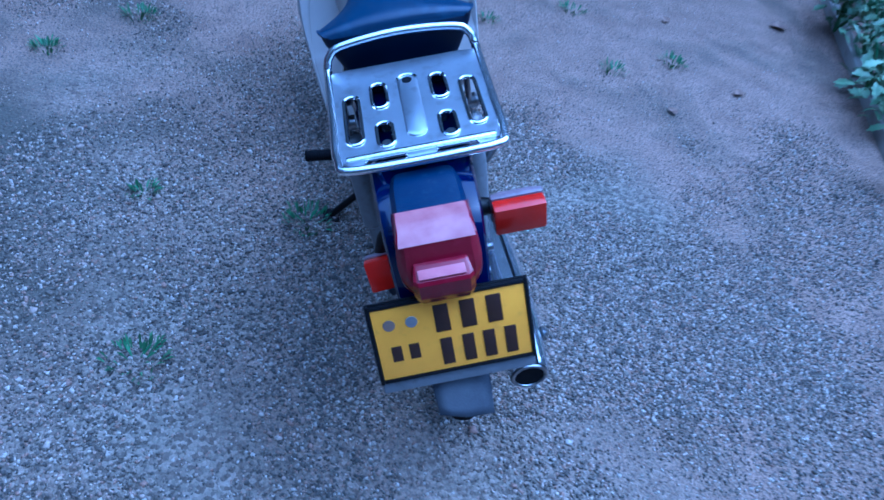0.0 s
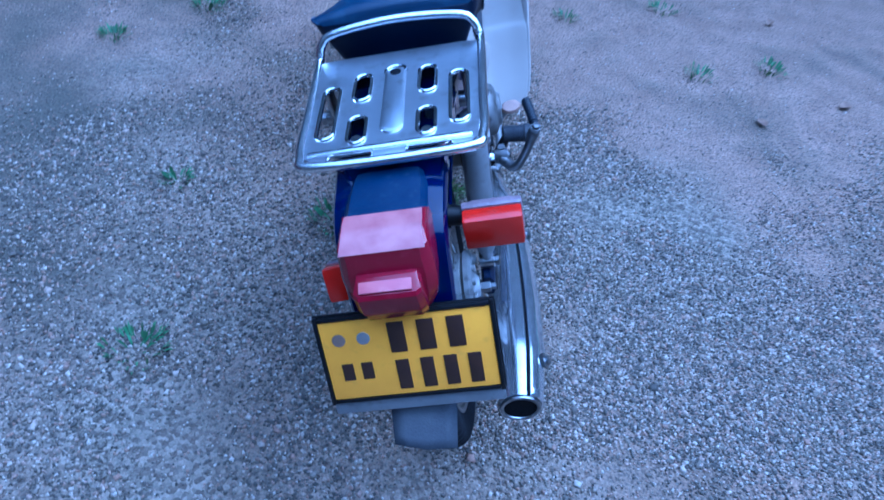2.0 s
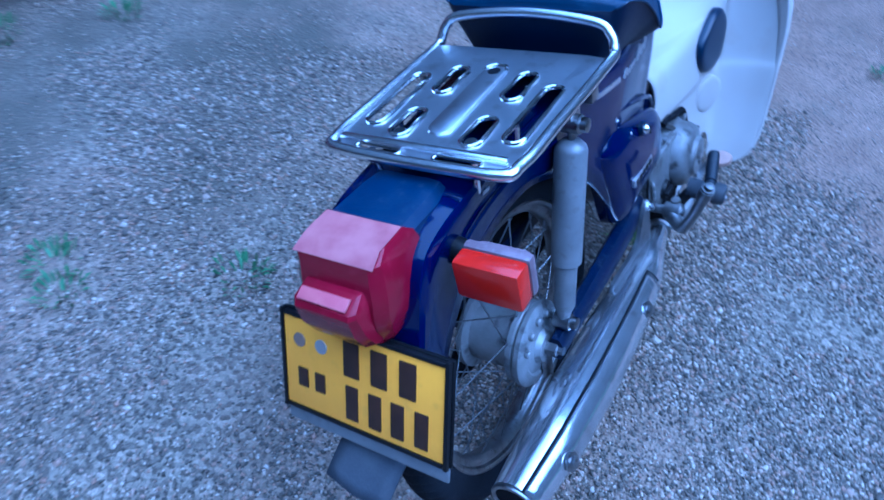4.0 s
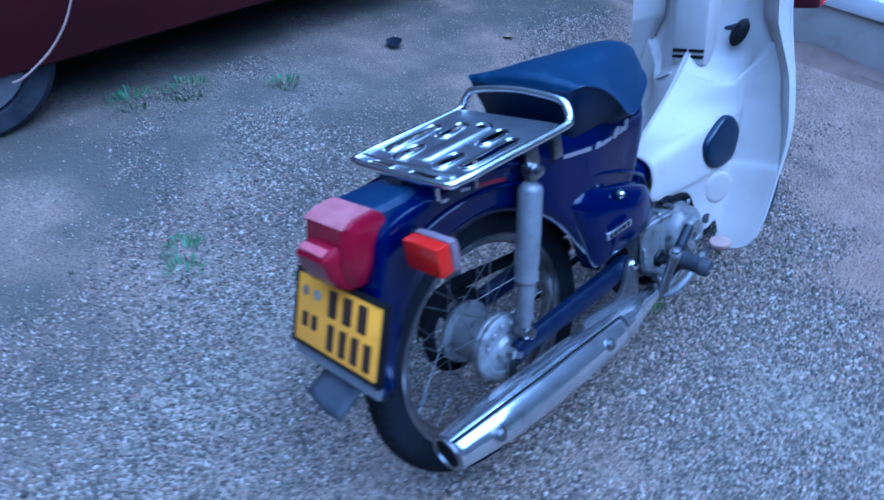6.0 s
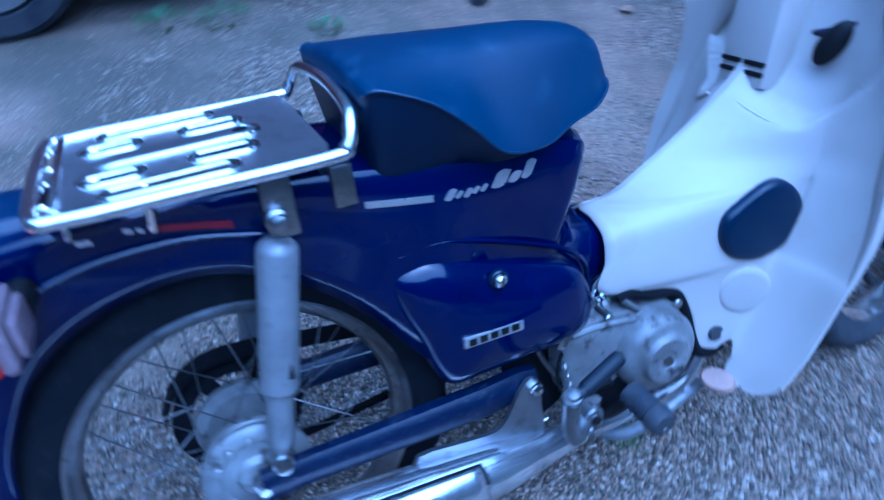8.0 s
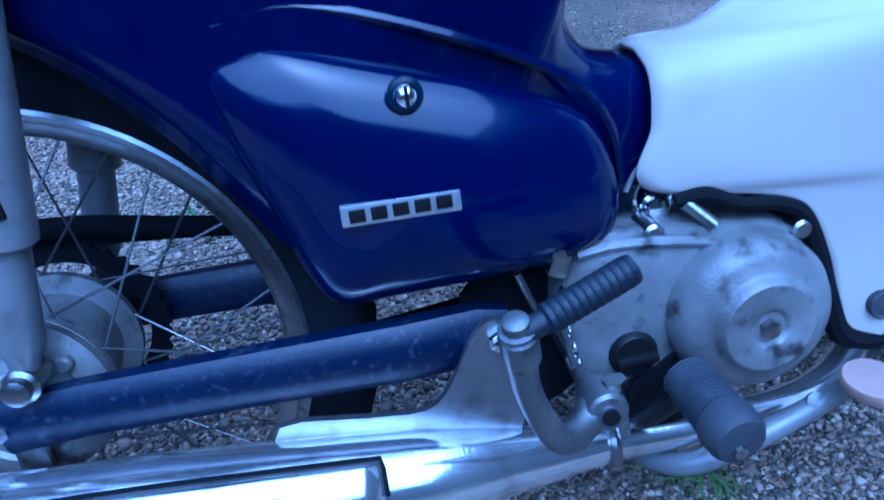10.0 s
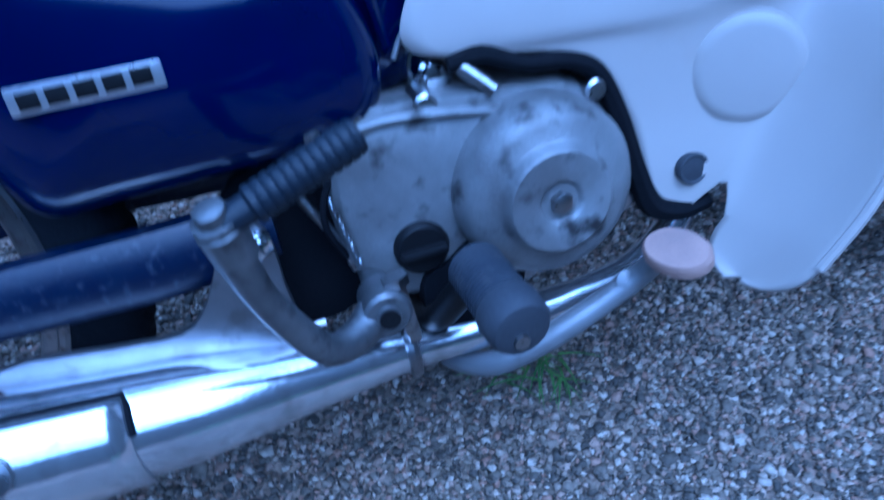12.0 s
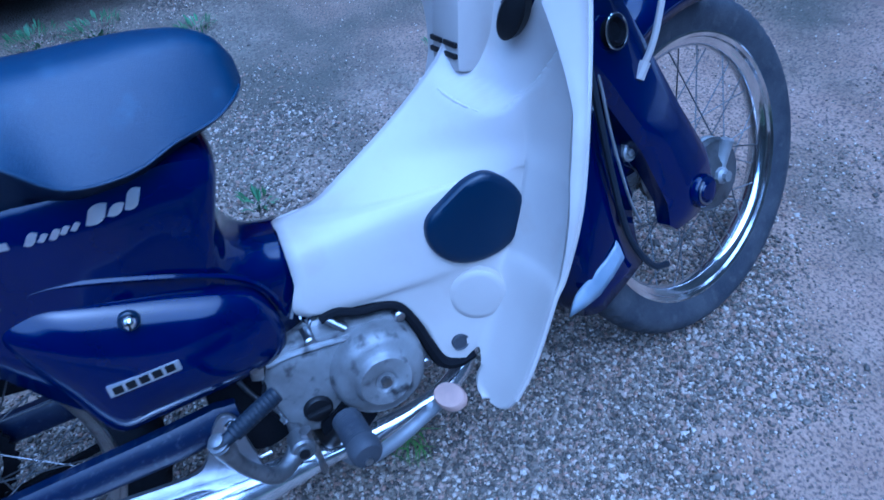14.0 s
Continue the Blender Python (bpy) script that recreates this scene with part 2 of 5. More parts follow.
def tube(bm, pts, r, segs=10, smooth=0, closed=False, caps=True):
    P = cr(pts, smooth, closed) if smooth else [Vector(p) for p in pts]
    k = len(P)
    R = r if isinstance(r, (list, tuple)) else [r]
    up = Vector((0, 0, 1))
    rows, nrm = [], None
    for i, p in enumerate(P):
        t = (P[(i + 1) % k] - P[i - 1]) if closed else (P[min(i + 1, k - 1)] - P[max(i - 1, 0)])
        t.normalize()
        if nrm is None:
            nrm = t.cross(up if abs(t.z) < 0.9 else Vector((1, 0, 0))).normalized()
        nrm = (nrm - t * nrm.dot(t)).normalized()
        b = t.cross(nrm)
        u = i / max(1, k - 1) * (len(R) - 1)
        a = min(int(u), len(R) - 1)
        rad = R[a] + (R[min(a + 1, len(R) - 1)] - R[a]) * (u - a)
        rows.append([p + (nrm * math.cos(q) + b * math.sin(q)) * rad for q in (2 * math.pi * j / segs for j in range(segs))])
    loft(bm, rows, True, caps and not closed, closed)
    return bm


def lathe(bm, profile, centre=(0, 0, 0), axis=(1, 0, 0), segs=32, caps=False):
    """profile: (distance along the axis, radius)."""
    q = Vector((0, 0, 1)).rotation_difference(Vector(axis)).to_matrix()
    rows = []
    for h, r in profile:
        rows.append([Vector(centre) + q @ Vector((r * math.cos(a), r * math.sin(a), h)) for a in (2 * math.pi * j / segs for j in range(segs))])
    loft(bm, rows, True, caps)
    return bm


def puff(bm, outline, levels, back=True):
    """A cushion on a (y, z) outline; levels of (x, shrink)."""
    c = Vector((sum(p[0] for p in outline) / len(outline), sum(p[1] for p in outline) / len(outline)))
    rows = [[Vector((x, c.x + (p[0] - c.x) * s, c.y + (p[1] - c.y) * s)) for p in outline] for x, s in levels]
    loft(bm, rows, True, True)
    return bm


def box(bm, lo, hi, bevel=0.0, turn=None):
    g = bmesh.ops.create_cube(bm, size=1)
    vs = g["verts"]
    for v in vs:
        v.co = Vector([lo[i] + (hi[i] - lo[i]) * (v.co[i] + 0.5) for i in range(3)])
    if bevel:
        es = list({e for v in vs for e in v.link_edges})
        r = bmesh.ops.bevel(bm, geom=es, offset=bevel, segments=2, affect="EDGES", profile=0.6)
        vs = list({v for f in r["faces"] for v in f.verts} | {v for v in vs if v.is_valid})
    if turn is not None:
        bmesh.ops.transform(bm, matrix=turn, verts=[v for v in vs if v.is_valid])
    return bm


def skin_x(rows, y, z):
    """The outermost x of a lofted right-hand skin at (y, z)."""
    near = sorted(((p[1] - y) ** 2 + (p[2] - z) ** 2, p[0]) for r in rows for p in r if p[0] > 0)[:4]
    w = [1 / (d + 1e-7) for d, x in near]
    return sum(a * x for a, (d, x) in zip(w, near)) / sum(w)


SKINS = {}


def skin_hit(rows, y, z):
    """Where a sideways line from the right meets a lofted skin."""
    if id(rows) not in SKINS:
        m = len(rows[0])
        SKINS[id(rows)] = BVHTree.FromPolygons([tuple(p) for r in rows for p in r], [(i * m + j, i * m + j + 1, i * m + m + j + 1, i * m + m + j) for i in range(len(rows) - 1) for j in range(m - 1)])
    hit = SKINS[id(rows)].ray_cast(Vector((1, y, z)), Vector((-1, 0, 0)))[0]
    return hit.x if hit else skin_x(rows, y, z)


def decal(bm, rows, outline, lift=0.0032):
    """A thin raised patch on a skin, its outline given as two equal runs: lower edge, then upper edge back."""
    n = len(outline) // 2
    low, up = outline[:n], outline[:n - 1:-1]
    grid = []
    for (a, b), (c, d) in zip(low, up):
        grid.append([(skin_hit(rows, a + (c - a) * f, b + (d - b) * f) + lift, a + (c - a) * f, b + (d - b) * f) for f in (0, 0.5, 1)])
    V = loft(bm, grid)
    rim = [v for v in [V[i][0] for i in range(n)] + V[-1][1:] + [V[i][2] for i in range(n - 2, -1, -1)] + [V[0][1]]]
    back = [bm.verts.new((v.co.x - lift * 0.8, v.co.y, v.co.z)) for v in rim]
    for i in range(len(rim)):
        bm.faces.new((rim[i], back[i], back[(i + 1) % len(rim)], rim[(i + 1) % len(rim)]))


def thick(ob, t):
    m = ob.modifiers.new("thickness", "SOLIDIFY")
    m.thickness, m.offset = t, 0
    return ob


BM = bmesh.new

# ---- the motorcycle: x to its right, y ahead, z up from the rear wheel's foot ----
LEAN_POSE = Matrix.Translation((0.4454, 0.8679, 0.0083)) @ Matrix.Rotation(radians(0.3), 4, "Z") @ Matrix.Rotation(radians(-1.0), 4, "X") @ Matrix.Rotation(radians(-17.0), 4, "Y")
bike = thing("motorcycle", LEAN_POSE)
tagged(bike, "navy step-through motorcycle with cream leg shield on its side stand", "motorcycle")
AXLE_Z, TYRE_R, RIM_R = 0.28, 0.282, 0.222
FRONT = Vector((0, 1.172, 0.29))
HEAD, FOOT = Vector((0, 0.925, 0.72)), Vector((0, 1.13, 0.28))
STEER = Matrix.Translation(FOOT) @ Matrix.Rotation(radians(15), 4, (HEAD - FOOT)) @ Matrix.Translation(-FOOT)


def wheel(name, y, z, turn, drum, rubber, bright, label):
    c = Vector((0, y, z))

    def put(bm):
        bm.transform(turn)
        return bm
    bm = lathe(BM(), [(-0.045, 0.0), (-0.05, 0.02), (-0.05, drum), (-0.046, drum + 0.004), (-0.038, drum + 0.004), (-0.034, drum - 0.012), (0.034, drum - 0.012), (0.038, drum + 0.004), (0.046, drum + 0.004), (0.05, drum), (0.05, 0.02), (0.045, 0)], c, segs=40)
    hub = part(name, put(bm), ALLOY, bike, label)
    prof = cr([(-0.021, 0.218, 0), (-0.027, 0.236, 0), (-0.031, 0.253, 0), (-0.028, 0.268, 0), (-0.017, 0.278, 0), (0, TYRE_R, 0), (0.017, 0.278, 0), (0.028, 0.268, 0), (0.031, 0.253, 0), (0.027, 0.236, 0), (0.021, 0.218, 0)], 2)
    # worn block tread: shallow notches in the shoulders
    bm, ring = BM(), []
    for k in range(216):
        a = 2 * math.pi * k / 216
        row = []
        for i, p in enumerate(prof):
            r = p.y
            if 0.2705 < r and k % 3 == (0 if p.x > 0 else 1):
                r -= 0.004
            row.append(c + Vector((p.x, math.cos(a) * r, math.sin(a) * r)))
        ring.append(row)
    loft(bm, ring, loop=True)
    part("tyre", put(bm), rubber, hub, "dusty black tyre with worn tread")
    bm = lathe(BM(), [(-0.0235, 0.2225), (-0.0245, 0.219), (-0.022, 0.214), (-0.017, 0.212), (-0.014, 0.204), (-0.008, 0.199), (0, 0.198), (0.008, 0.199), (0.014, 0.204), (0.017, 0.212), (0.022, 0.214), (0.0245, 0.219), (0.0235, 0.2225), (0.018, 0.2205), (0, 0.206), (-0.018, 0.2205)], c, segs=96)
    part("rim", put(bm), bright, hub, "dulled chrome rim")
    bm = tube(BM(), [(0, 0, 0), (0, 0, 1)], 0.0012, 6)
    spoke_mesh = finish("spoke", bm, DULL_WIRE)
    for k in range(36):
        side = 1 if k % 2 else -1
        a = 2 * math.pi * k / 36
        b = a + (0.62 if (k // 2) % 2 else -0.62)
        p = c + Vector((side * 0.042, math.cos(b) * drum, math.sin(b) * drum))
        q = c + Vector((side * 0.004, math.cos(a) * 0.2, math.sin(a) * 0.2))
        d = q - p
        s = new("spoke", spoke_mesh)
        s.parent = hub
        s.matrix_basis = turn @ Matrix.Translation(p) @ Vector((0, 0, 1)).rotation_difference(d).to_matrix().to_4x4() @ Matrix.Diagonal((1, 1, d.length, 1))
    return hub


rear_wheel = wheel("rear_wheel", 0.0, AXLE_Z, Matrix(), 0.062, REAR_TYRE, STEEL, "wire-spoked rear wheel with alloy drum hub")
front_wheel = wheel("front_wheel", FRONT.y, FRONT.z, STEER, 0.056, TYRE, CHROME, "wire-spoked front wheel turned a little aside")

# rear brake panel, axle nut, torque arm
bm = lathe(BM(), [(0.05, 0.066), (0.054, 0.07), (0.062, 0.07), (0.067, 0.064), (0.069, 0.05), (0.066, 0.046), (0.07, 0.03), (0.078, 0.024), (0.078, 0)], (0, 0, AXLE_Z), segs=40)
panel = part("brake_panel", bm, ALLOY, bike, "dull alloy rear brake panel")
for k in range(5):
    a = 0.6 + k * 0.5
    part("panel_bolt", lathe(BM(), [(0.06, 0.007), (0.073, 0.007), (0.075, 0.005), (0.075, 0)], (0, 0.054 * math.cos(a), AXLE_Z + 0.054 * math.sin(a)), segs=10), ALLOY, panel)
part("axle_nut", lathe(BM(), [(0.075, 0.012), (0.096, 0.012), (0.097, 0.007), (0.106, 0.007), (0.106, 0)], (0, 0, AXLE_Z), segs=6), STEEL, panel)
bm = box(BM(), (0.07, -0.012, 0.215), (0.078, 0.012, 0.262), 0.002, Matrix())
tube(bm, [(0.076, 0, 0.218), (0.088, 0.02, 0.2), (0.09, 0.16, 0.2), (0.09, 0.4, 0.2)], 0.003, 8, 4)
part("brake_arm", bm, STEEL, panel)

# pressed steel rear body with its mudguard
ST = [((-0.284, 0.345), (-0.252, 0.345), 0.056), ((-0.286, 0.42), (-0.24, 0.405), 0.063), ((-0.268, 0.5), (-0.215, 0.458), 0.067),
      ((-0.245, 0.575), (-0.188, 0.5), 0.071), ((-0.222, 0.634), (-0.148, 0.534), 0.073), ((-0.18, 0.656), (-0.095, 0.558), 0.075), ((-0.1, 0.662), (-0.035, 0.571), 0.078),
      ((0.0, 0.664), (0.03, 0.566), 0.083), ((0.1, 0.662), (0.10, 0.532), 0.091), ((0.19, 0.655), (0.17, 0.47), 0.103), ((0.29, 0.640), (0.222, 0.395), 0.107),
      ((0.37, 0.632), (0.265, 0.345), 0.102), ((0.44, 0.63), (0.32, 0.336), 0.096), ((0.478, 0.612), (0.35, 0.335), 0.093), ((0.464, 0.57), (0.375, 0.335), 0.088), ((0.455, 0.528), (0.4, 0.336), 0.083), ((0.462, 0.495), (0.43, 0.34), 0.077), ((0.488, 0.472), (0.46, 0.345), 0.07), ((0.56, 0.458), (0.54, 0.36), 0.055)]
rows = []
tops = cr([(*s[0], s[2]) for s in ST], 5)
lows = cr([(*s[1], s[2]) for s in ST], 5)
ROUND = (0.9, 0.92, 0.95, 0.95, 0.9, 0.78, 0.6, 0.38, 0.15, 0)
for k, (T, L) in enumerate(zip(tops, lows)):
    soft = min(1.0, max(0.0, (k - 62) / 14))
    t, b, w = Vector((T.x, T.y)), Vector((L.x, L.y)), T.z
    d = (b - t)
    row = []
    for (x, f), x2 in zip(((0.87, 1.0), (0.89, 0.8), (0.91, 0.55), (0.955, 0.33), (0.99, 0.2), (1.0, 0.09), (0.955, 0.035), (0.75, 0.008), (0.3, 0.0), (0, 0)), ROUND):
        x += (x2 - x) * soft
        q = t + d * f
        row.append((x * w, q.x, q.y))
    rows.append(row + [(-x, y, z) for x, y, z in row[-2::-1]])
BODY_ROWS = rows
bm = BM()
loft(bm, rows)
body = thick(part("rear_body", bm, NAVY, bike, "glossy navy pressed-steel body and rear mudguard"), 0.004)
# rolled lip along the mudguard's edge, crease along its flank
for s in (1, -1):
    bm = BM()
    tube(bm, [(s * w * 0.875, y, z) for y, z, w in [(p.x, p.y, p.z) for p in lows[:52]]], 0.001, 6)
    part("mudguard_lip", bm, NAVY, body)
bm = tube(BM(), [(0.072, -0.17, 0.598), (0.077, -0.09, 0.618), (0.081, 0.0, 0.62), (0.088, 0.08, 0.605)], 0.0028, 6, 5)
part("flank_crease", bm, NAVY, body)
rows = []
for k in range(8):
    f = k / 7
    rows.append([(x * (1 - 0.15 * f), -0.28 - 0.085 * f - 0.006 * (1 - abs(x) / 0.05), 0.4 - 0.02 * f - 0.012 * f * f - 0.25 * x * f) for x in (-0.05, -0.03, 0, 0.03, 0.05)])
bm = BM()
loft(bm, rows)
thick(part("mudflap", bm, DUSTY, bike, "dusty grey rubber mudflap"), 0.004)

# side cover with its screw and badge
COVER = [(0.2, 0.505), (0.228, 0.52), (0.26, 0.519), (0.333, 0.494), (0.40, 0.468), (0.445, 0.447), (0.468, 0.42), (0.478, 0.375), (0.466, 0.342), (0.42, 0.33), (0.36, 0.328), (0.30, 0.327), (0.258, 0.328), (0.24, 0.355), (0.225, 0.405), (0.208, 0.455)]
out = [(p.x, p.y) for p in cr([(a, b, 0) for a, b in COVER], 4, True)]
bm = puff(BM(), out, [(0.07, 1.01), (0.084, 1.005), (0.09, 0.995), (0.0955, 0.975), (0.1, 0.945), (0.105, 0.885), (0.1105, 0.79), (0.1155, 0.65), (0.12, 0.45), (0.1225, 0.2)])
cover = part("side_cover", bm, NAVY, bike, "glossy navy battery cover")
bm = tube(BM(), [(0.095, 0.215, 0.535), (0.099, 0.27, 0.54), (0.098, 0.36, 0.51), (0.09, 0.44, 0.47), (0.08, 0.475, 0.43), (0.072, 0.487, 0.38)], 0.004, 6, 5)
part("cover_rim", bm, NAVY, body)
bm = lathe(BM(), [(0.118, 0.0088), (0.1225, 0.0088), (0.126, 0.0075), (0.129, 0.005), (0.1298, 0.003), (0.13, 0)], (0, 0.328, 0.478), segs=20)
part("screw_cup", lathe(BM(), [(0.114, 0.012), (0.1195, 0.012), (0.1205, 0.011), (0.1195, 0.0092), (0.1185, 0.0)], (0, 0.328, 0.478), segs=24), PLUG, cover, "dark screw cup")
screw = part("cover_screw", bm, CHROME, cover, "domed chrome screw")
part("screw_slot", box(BM(), (0.1285, 0.3268, 0.471), (0.1305, 0.3292, 0.485)), BLACK, screw)
bm = box(BM(), (0.117, -0.041, -0.0075), (0.1235, 0.041, 0.0075), 0.0015, Matrix.Translation((0, 0.314, 0.4045)) @ Matrix.Rotation(radians(-1), 4, "X"))
badge = part("badge", bm, SILVER, cover, "small silver badge with a dark bar")
bm = BM()
for k in range(5):
    y = 0.284 + k * 0.0148
    box(bm, (0.1228, y - 0.0055, 0.400), (0.1245, y + 0.0055, 0.4095), 0.0006)
part("badge_bar", bm, BLACK, badge)
# silver stripe and slanted bars under the seat, reflector strip further back
bm = BM()
ys = [0.185 + 0.0127 * k for k in range(7)]
decal(bm, BODY_ROWS, [(y, 0.6085 - 0.155 * (y - 0.185)) for y in ys] + [(y, 0.6165 - 0.155 * (y - 0.185)) for y in ys[::-1]])
part("stripe", bm, SILVER, body, "silver decal stripe")
# base, width, foot, height and slant of the marks: five small ones, then three large ones
for y, w, h0, h in ((0.274, 0.011, 0.5925, 0.0135), (0.287, 0.008, 0.592, 0.009), (0.2975, 0.009, 0.590, 0.011), (0.3085, 0.008, 0.5915, 0.009), (0.319, 0.008, 0.591, 0.009), (0.334, 0.019, 0.5895, 0.0205), (0.3565, 0.015, 0.5905, 0.013), (0.3745, 0.014, 0.5905, 0.0215)):
    bm = BM()
    lo = [(y + w * f, h0 + 0.003 * (f - 0.5) ** 2 * 4) for f in (0, 0.25, 0.5, 0.75, 1)]
    hi = [(y + w * f + h * 0.42, h0 + h - 0.003 * (f - 0.5) ** 2 * 4) for f in (1, 0.75, 0.5, 0.25, 0)]
    decal(bm, BODY_ROWS, lo + hi)
    part("decal_bar", bm, SILVER, body)
bm = BM()
decal(bm, BODY_ROWS, [(-0.02, 0.6345), (0.0, 0.6305), (0.022, 0.626), (0.049, 0.619), (0.049, 0.628), (0.022, 0.634), (0.0, 0.638), (-0.02, 0.6425)])
part("side_reflector", bm, material("dull_red_strip", (0.16, 0.004, 0.02), 0.3, 0, (0.12, 0.004, 0.016), 60), body, "narrow dark red strip")
for y, z, w in ((-0.052, 0.6415, 0.008), (-0.04, 0.639, 0.006), (-0.096, 0.64, 0.014)):
    bm = BM()
    decal(bm, BODY_ROWS, [(y, z), (y + w, z - 0.0015), (y + w, z + 0.0045), (y, z + 0.006)])
    part("decal_bar", bm, SILVER, body)

# seat
SEAT = [(0.192, 0.742, 0.118, 0.734, 0.622), (0.198, 0.752, 0.131, 0.741, 0.618), (0.214, 0.758, 0.137, 0.74, 0.617), (0.26, 0.759, 0.139, 0.718, 0.622), (0.30, 0.757, 0.138, 0.684, 0.624), (0.34, 0.754, 0.132, 0.645, 0.612), (0.40, 0.75, 0.114, 0.634, 0.61), (0.45, 0.745, 0.092, 0.643, 0.622), (0.495, 0.735, 0.071, 0.646, 0.634), (0.525, 0.717, 0.05, 0.658, 0.646), (0.54, 0.69, 0.022, 0.668, 0.66)]
SEAT_X = 0.008
rows = []
A = cr([(s[0], s[1], s[2]) for s in SEAT], 5)
B = cr([(s[0], s[3], s[4]) for s in SEAT], 5)
for a, b in zip(A, B):
    y, zc, we, ze, zb = a.x, a.y, a.z, b.y, b.z
    half = []
    k = min(1.0, max(0.0, (y - 0.22) / 0.1))
    # a flatter top that turns over a soft shoulder into the sloping side
    for f in (0, 0.2, 0.36, 0.46, 0.54, 0.64, 0.78, 0.9, 0.97, 1.0):
        drop = 0.34 * f * f if f < 0.5 else 0.085 + 0.915 * ((f - 0.5) / 0.5) ** 1.12
        drop = (1 - 0.75 * k) * f ** 2.1 + 0.75 * k * drop
        half.append((SEAT_X + we * f, y, ze + (zc - ze) * (1 - drop)))
    half += [(SEAT_X + we * (0.96 - 0.02 * k), y, ze - 0.2 * (ze - zb)), (SEAT_X + we * (0.78 - 0.02 * k), y, ze - 0.65 * (ze - zb)), (SEAT_X + we * 0.66, y, zb + 0.004), (SEAT_X + we * 0.5, y, zb + 0.004)]
    cut = 0.012 * max(0.0, 1 - (y - 0.192) / 0.06)
    half = [(x, yy + (cut * min(1.0, (ze - z) / (ze - zb)) if z < ze else 0), z) for x, yy, z in half]
    rows.append([(2 * SEAT_X - x, yy, z) for x, yy, z in half[:0:-1]] + half)
bm = BM()
n = len(rows[0])
loft(bm, [r[4:n - 4] for r in rows], False, True)
bmesh.ops.recalc_face_normals(bm, faces=bm.faces)
seat = part("seat", bm, VINYL, bike, "worn black vinyl saddle", 50)
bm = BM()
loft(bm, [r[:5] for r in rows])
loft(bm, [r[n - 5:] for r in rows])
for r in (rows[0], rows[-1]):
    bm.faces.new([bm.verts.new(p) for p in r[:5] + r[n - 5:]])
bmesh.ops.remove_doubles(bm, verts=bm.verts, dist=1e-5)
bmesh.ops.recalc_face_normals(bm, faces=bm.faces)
part("side_band", bm, SHADED_VINYL, seat, "vinyl side band with its shade put into the colour", 50)
bm = BM()
path = [(x, y, z) for x, y, z in [(r[-5][0] + 0.0015, r[-5][1], r[-5][2]) for r in rows[2:-2]]]
tube(bm, path, 0.0018, 6)
tube(bm, [(2 * SEAT_X - x, y, z) for x, y, z in path], 0.0018, 6)
part("piping", bm, VINYL, seat, "black seam piping")
bm = box(BM(), (-0.085, 0.22, 0.612), (0.085, 0.4, 0.64), 0.01)
part("seat_base", bm, BLACK, seat)

# rear rack
RX, RZ = 0.006, 0.690
rack = part("rack", tube(BM(), [(RX + 0.100, -0.118, RZ), (RX + 0.127, -0.092, RZ), (RX + 0.130, 0.0, RZ - 0.001), (RX + 0.132, 0.152, RZ - 0.003), (RX + 0.131, 0.17, RZ + 0.004), (RX + 0.124, 0.178, RZ + 0.02), (RX + 0.1, 0.184, RZ + 0.033), (RX, 0.188, RZ + 0.04), (RX - 0.1, 0.184, RZ + 0.033), (RX - 0.124, 0.178, RZ + 0.02), (RX - 0.131, 0.17, RZ + 0.004), (RX - 0.132, 0.152, RZ - 0.003), (RX - 0.130, 0.0, RZ - 0.001), (RX - 0.127, -0.092, RZ), (RX - 0.100, -0.118, RZ)], 0.0074, 12, 5, True), RAIL, bike, "chromed tubular luggage rack with a slotted plate")


def slot_loop(x, y0, y1, w, z, across=False):
    pts = []
    r = w / 2
    for k in range(9):
        a = math.pi * k / 8
        pts.append((x + r * math.cos(a), y1 - r + r * math.sin(a), z))
    for k in range(9):
        a = math.pi + math.pi * k / 8
        pts.append((x + r * math.cos(a), y0 + r + r * math.sin(a), z))
    if across:
        cx, cy = x, (y0 + y1) / 2
        pts = [(cx + (p[1] - cy), cy - (p[0] - cx), z) for p in pts]
    return pts


SLOTS = [slot_loop(RX + sx * 0.097, -0.06, 0.07, 0.026, RZ) for sx in (1, -1)] + [slot_loop(RX + sx * 0.05, 0.026, 0.096, 0.026, RZ) for sx in (1, -1)] + [slot_loop(RX + sx * 0.05, -0.078, -0.014, 0.026, RZ) for sx in (1, -1)]
ENDS = [slot_loop(RX + sx * 0.055, -0.139, -0.075, 0.011, RZ, True) for sx in (1, -1)]
bm = BM()
outer = [(RX + 0.102, -0.116, RZ), (RX + 0.125, -0.092, RZ), (RX + 0.129, 0.15, RZ), (RX + 0.1, 0.158, RZ - 0.002), (RX - 0.1, 0.158, RZ - 0.002), (RX - 0.129, 0.15, RZ), (RX - 0.125, -0.092, RZ), (RX - 0.102, -0.116, RZ)]
edges = []
for loop in [outer] + SLOTS + ENDS:
    vs = [bm.verts.new(p) for p in loop]
    edges += [bm.edges.new((vs[i], vs[(i + 1) % len(vs)])) for i in range(len(vs))]
bmesh.ops.triangle_fill(bm, use_beauty=True, use_dissolve=False, edges=edges)
plate = thick(part("rack_plate", bm, SATIN, rack, "scuffed steel plate with long slots", flat=True), 0.003)
for loop in SLOTS:
    bm = tube(BM(), [(x, y, z + 0.0015) for x, y, z in loop], 0.0034, 8, 0, True)
    part("slot_lip", bm, CHROME, plate)
for loop in ENDS:
    part("slot_lip", tube(BM(), [(x, y, z + 0.0015) for x, y, z in loop], 0.002, 6, 0, True), CHROME, plate)
